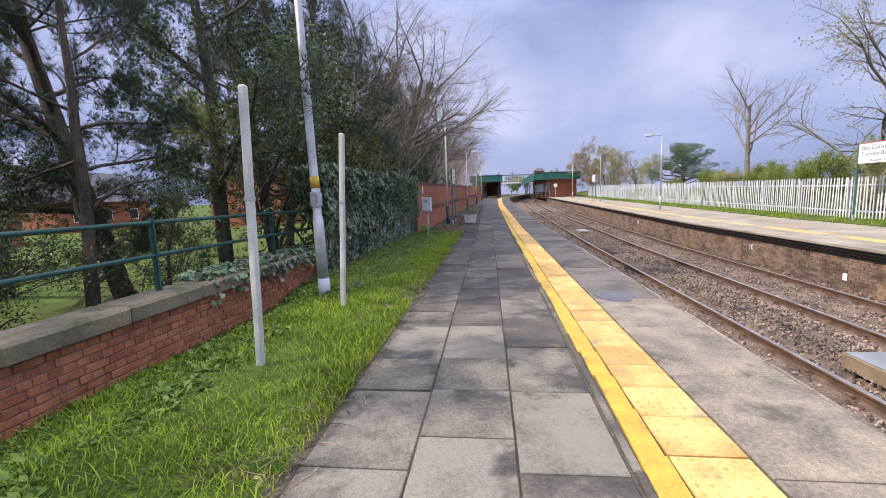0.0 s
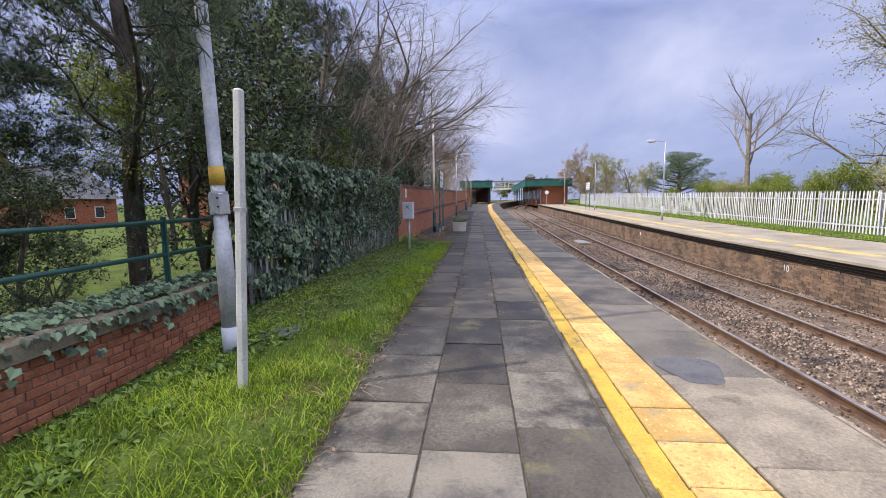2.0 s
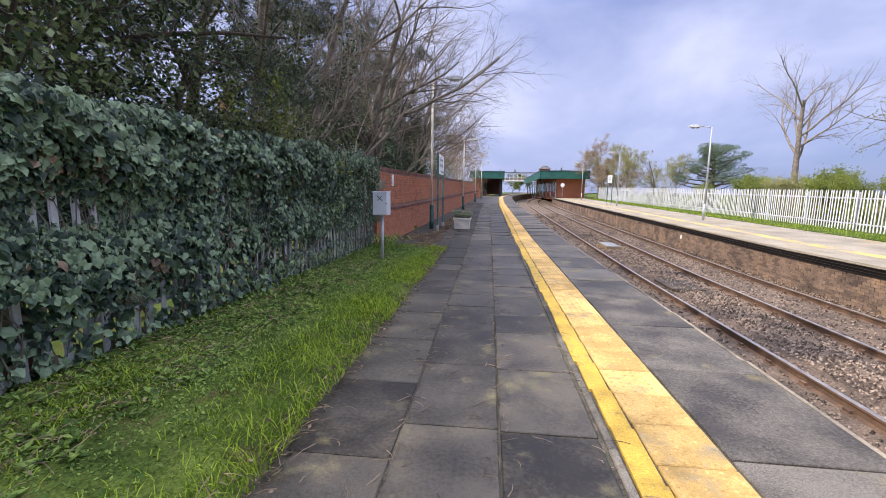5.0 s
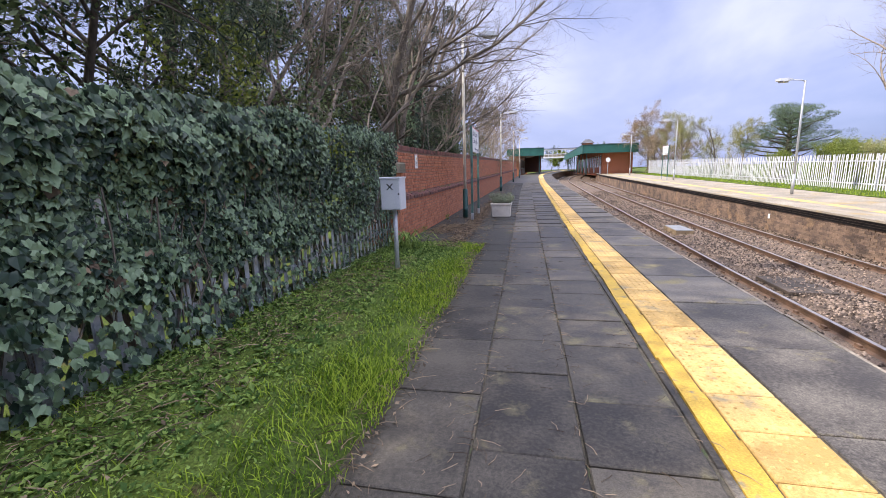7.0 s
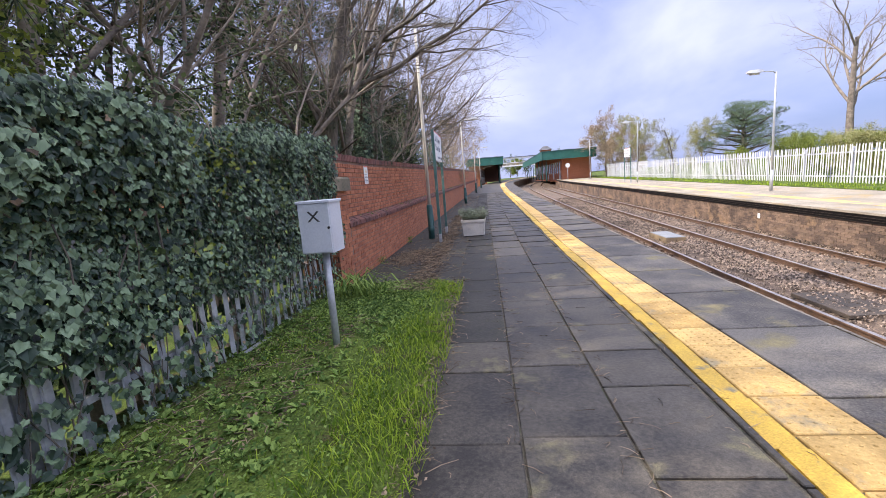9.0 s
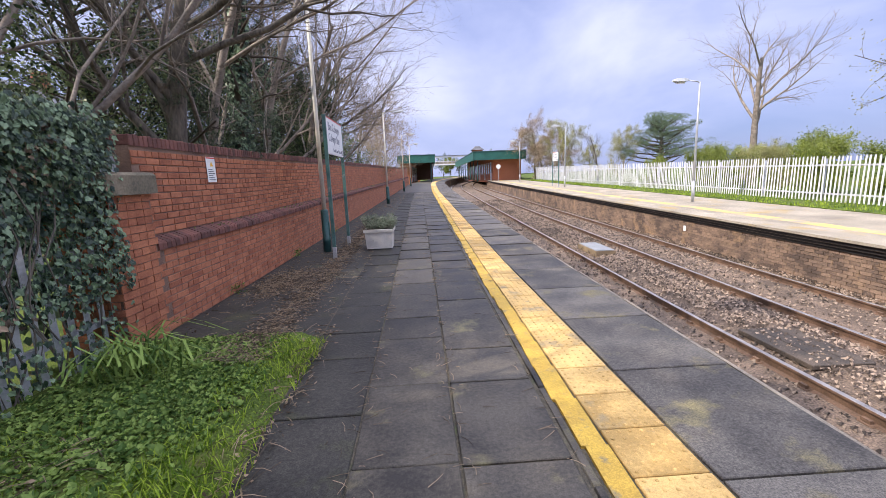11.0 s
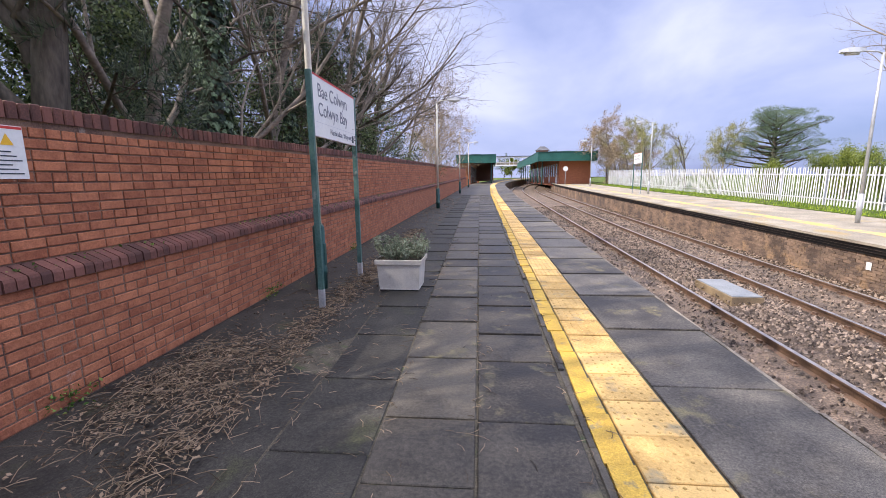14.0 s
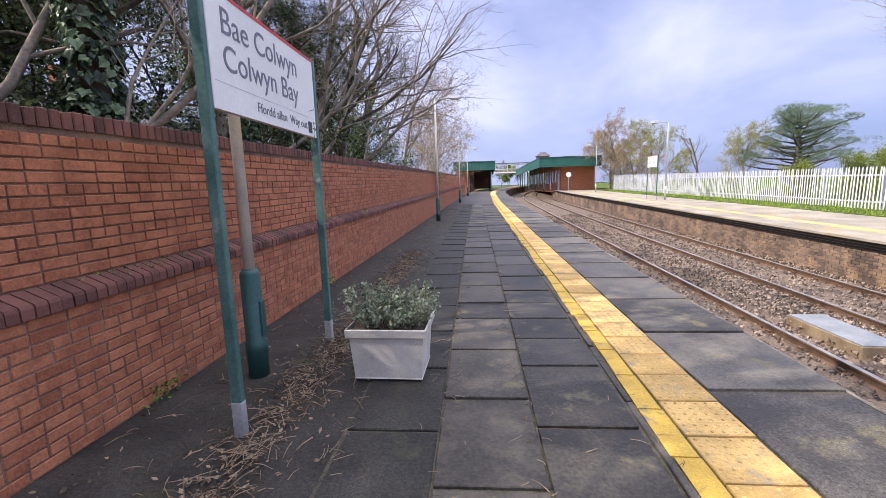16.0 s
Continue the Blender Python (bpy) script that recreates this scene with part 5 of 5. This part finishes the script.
# exposed tall pales at the fence end
for i, y in enumerate((5.32, 5.47, 5.58)):
    o = part("fence_stake", pale_mesh(.78, .085 if i == 0 else .06), FENCEWHITE if i == 0 else GALV)
    o.matrix_basis = pose(-3.50, y, 1.16 if i else 1.2, 0, 0, 0)
    tagged(o, "bare weathered stake at end of ivy fence", "stake", "fence stakes")

# ---- station buildings ----
def canopy(name, x0, x1, y0, y1, z, drop, label, wx0, wx1, wy0):
    t = thing(name, 0, 0, 0, label, "station building")
    part("roof", Mesh().sweep([(0, 0), (x1 - x0, 0), (x1 - x0, .12), ((x1 - x0) / 2, .3), (0, .12)], [(x0, y0 + .06, z), (x0, (y0 + y1) / 2, z), (x0, y1, z)]), SLATE, t, "grey canopy roof")
    for a, b, c, d in ((x0 - .06, x1 + .06, y0, y0 + .05), (x0 - .06, x0, y0 + .052, y1), (x1, x1 + .06, y0 + .052, y1)):
        f = part("fascia", Mesh().box(a, b, c, d, z - drop, z + .14), CANOPYGREEN, t, "green boarded fascia")
        part("cornice", Mesh().box(a - .05, b + .05, c - .05, d + .03, z + .142, z + .24), GREENPAINT, f)
    part("soffit", Mesh().box(x0, x1, y0 + .06, y1, z - .12, z - .02), SOFFIT, t, "dark boarded soffit")
    zb = rise(wy0)
    part("wall", Mesh().box(wx0, wx1, wy0, y1 - 1, zb - .3, z - .13), BRICK, t, "red brick station wall")
    y = wy0 + 1.2
    i = 0
    fx = wx0 - .02 if wx0 > 0 else wx1 + .02
    while y < y1 - 3:
        w = part("window" if i % 3 else "door", Mesh().box(fx - .05, fx + .05, y, y + 1.1, zb + (.9 if i % 3 else .02), zb + 2.6), WHITEPAINT, t)
        part("pane", Mesh().box(fx - .06, fx + .06, y + .1, y + 1.0, zb + (1.0 if i % 3 else 1.2), zb + 2.5), GLASS, w)
        y += 2.3
        i += 1
    y = y0 + 1.0
    px = x0 + .6 if wx0 > 0 else x1 - .6
    while y < y1:
        part("column", Mesh().tube([(px, y, rise(y) - .05), (px, y, rise(y) + .5), (px, y, z - .1)], [.11, .075, .07], 10), GREENPAINT, t, "green iron column", smooth=True)
        y += 5.2
    return t


canopy("station_canopy_building", 5.6, 12.7, 68, 110, 4.5, .95, "red brick station building with green canopy beyond", 8.4, 12.4, 69.5)
canopy("platform_canopy", -5.4, .35, 76, 112, 4.75, 1.0, "green platform canopy with dark underside", -5.2, -3.4, 78)
# Backdrop added so that the view under the canopy stays dark.
scr = thing("screen_wall", -2.6, 104, rise(104), "dark backdrop added for the dimness under canopy", "wall", kind="structure")
part("wall", Mesh().box(-2.6, 2.8, 0, .3, -.2, 3.6), BRICKDARK, scr)
ct = thing("roof_turret", 7.2, 78, 4.7, "small brick roof turret with slate cap", "turret")
part("base", Mesh().chamfer(-.8, .8, -.8, .8, 0, .75, .03), BRICK, ct)
m = Mesh()
m.v = [(-1.0, -1.0, .75), (1.0, -1.0, .75), (1.0, 1.0, .75), (-1.0, 1.0, .75), (-.35, -.35, 1.35), (.35, -.35, 1.35), (.35, .35, 1.35), (-.35, .35, 1.35)]
m.f = [(0, 1, 5, 4), (1, 2, 6, 5), (2, 3, 7, 6), (3, 0, 4, 7), (4, 5, 6, 7), (3, 2, 1, 0)]
part("cap", m, SLATE, ct)
br = thing("footbridge", 0, 116, 0, "white and grey enclosed footbridge over the tracks", "footbridge")
for z, h in ((4.3, .3), (5.15, .12), (6.2, .3)):
    part("girder", Mesh().box(-4, 14, -.9, -.8, z, z + h).box(-4, 14, .8, .9, z, z + h), WHITEPAINT, br)
for i in range(19):
    part("bridge_post", Mesh().box(-4 + i, -3.92 + i, -.88, -.82, 4.3, 6.3), WHITEPAINT, br)
part("panel", Mesh().box(-4, 14, -.85, -.83, 4.62, 5.14), PAVEPALE, br)
part("deck", Mesh().box(-4, 14, -.78, .78, 4.3, 4.42), SLATE, br)
part("bridge_roof", Mesh().box(-4.2, 14.2, -1.0, 1.0, 6.52, 6.62), SLATE, br)
for x in (-3.6, 13.4):
    part("tower", Mesh().chamfer(x - .5, x + .5, -.8, .8, -.2, 4.28, .05), BRICK, br)
# low clutter under the near canopy and far shrubs along the line
for i, (x, y, h, s) in enumerate(((11.5, 132, 4, 91), (16, 140, 5, 92), (6, 150, 5, 93))):
    tree("hedge_shrub", x, y, 1.2, h, .1, BUSH, s, "dull green shrub far along the line", "shrub", TWIG, "leaves", LIME, 5, .3, (0, 0), .6, "far shrubs")
for x, y, rz, sc in ((-6, 128, 20, .9), (-1.5, 150, 100, 1.0), (4, 158, 200, 1.1), (9, 150, 300, .9), (20, 150, 40, 1.1), (25, 142, 160, 1.0)):
    flora_copy(ea, x, y, 1.2, rz, sc)
sgn = thing("signal_board", 8.7, 66.5, rise(66.5), "white round board on slim post near building", "sign")
part("post", Mesh().tube([(0, 0, 0), (0, 0, 2.1)], .04, 8), GALV, sgn)
part("disc", Mesh().tube([(0, -.03, 1.9), (0, -.05, 1.9)], .3, 16), WHITEPAINT, sgn)


# ---- houses seen through the trees ----
def house(x, y, w, d, h, rz, label):
    t = thing("house", x, y, -.9, label, "house", "houses behind the trees", rz)
    part("wall", Mesh().box(-w / 2, w / 2, -d / 2, d / 2, -.2, h), BRICK, t, "red brick wall")
    m = Mesh()
    e = .35
    m.v = [(-w / 2 - e, -d / 2 - e, h), (w / 2 + e, -d / 2 - e, h), (w / 2 + e, d / 2 + e, h), (-w / 2 - e, d / 2 + e, h), (-w / 2 - e, 0, h + d * .42), (w / 2 + e, 0, h + d * .42)]
    m.f = [(0, 1, 5, 4), (2, 3, 4, 5), (1, 2, 5), (3, 0, 4), (3, 2, 1, 0)]
    r = part("roof", m, SLATE, t, "grey slate roof")
    part("chimney", Mesh().chamfer(-w / 4 - .35, -w / 4 + .35, -.3, .3, h + d * .3, h + d * .42 + 1.0, .03), BRICK, r)
    for sx in (-.3, 0, .3):
        for side in (-1, 1):
            for z in ((1.0, 3.4) if h > 4 else (1.0,)):
                wd = part("window", Mesh().box(sx * w - .5, sx * w + .5, side * d / 2 - .04, side * d / 2 + .04, z, z + 1.2), WHITEPAINT, t)
                part("pane", Mesh().box(sx * w - .42, sx * w + .42, side * d / 2 - .05, side * d / 2 + .05, z + .08, z + 1.12), GLASS, wd)
    return t


house(-36, 18, 9, 7, 2.4, 75, "low brick house with grey slate roof")
house(-46, 38, 10, 8, 3.0, 85, "brick house with slate roof behind trees")
house(-36, -8, 10, 8, 4.0, 70, "brick house with slate roof beyond pines")
house(-24, 40, 10, 8, 5.2, 95, "brick house with grey roof behind wall")

# ---- single bricks nearest the camera ----
for me, x, y, z in bricks:
    part("brick", me, BRICK, wall).location = (x, y, z)
for me, x, y, z in lowb:
    part("brick", me, BRICK, low).location = (x, y, z)
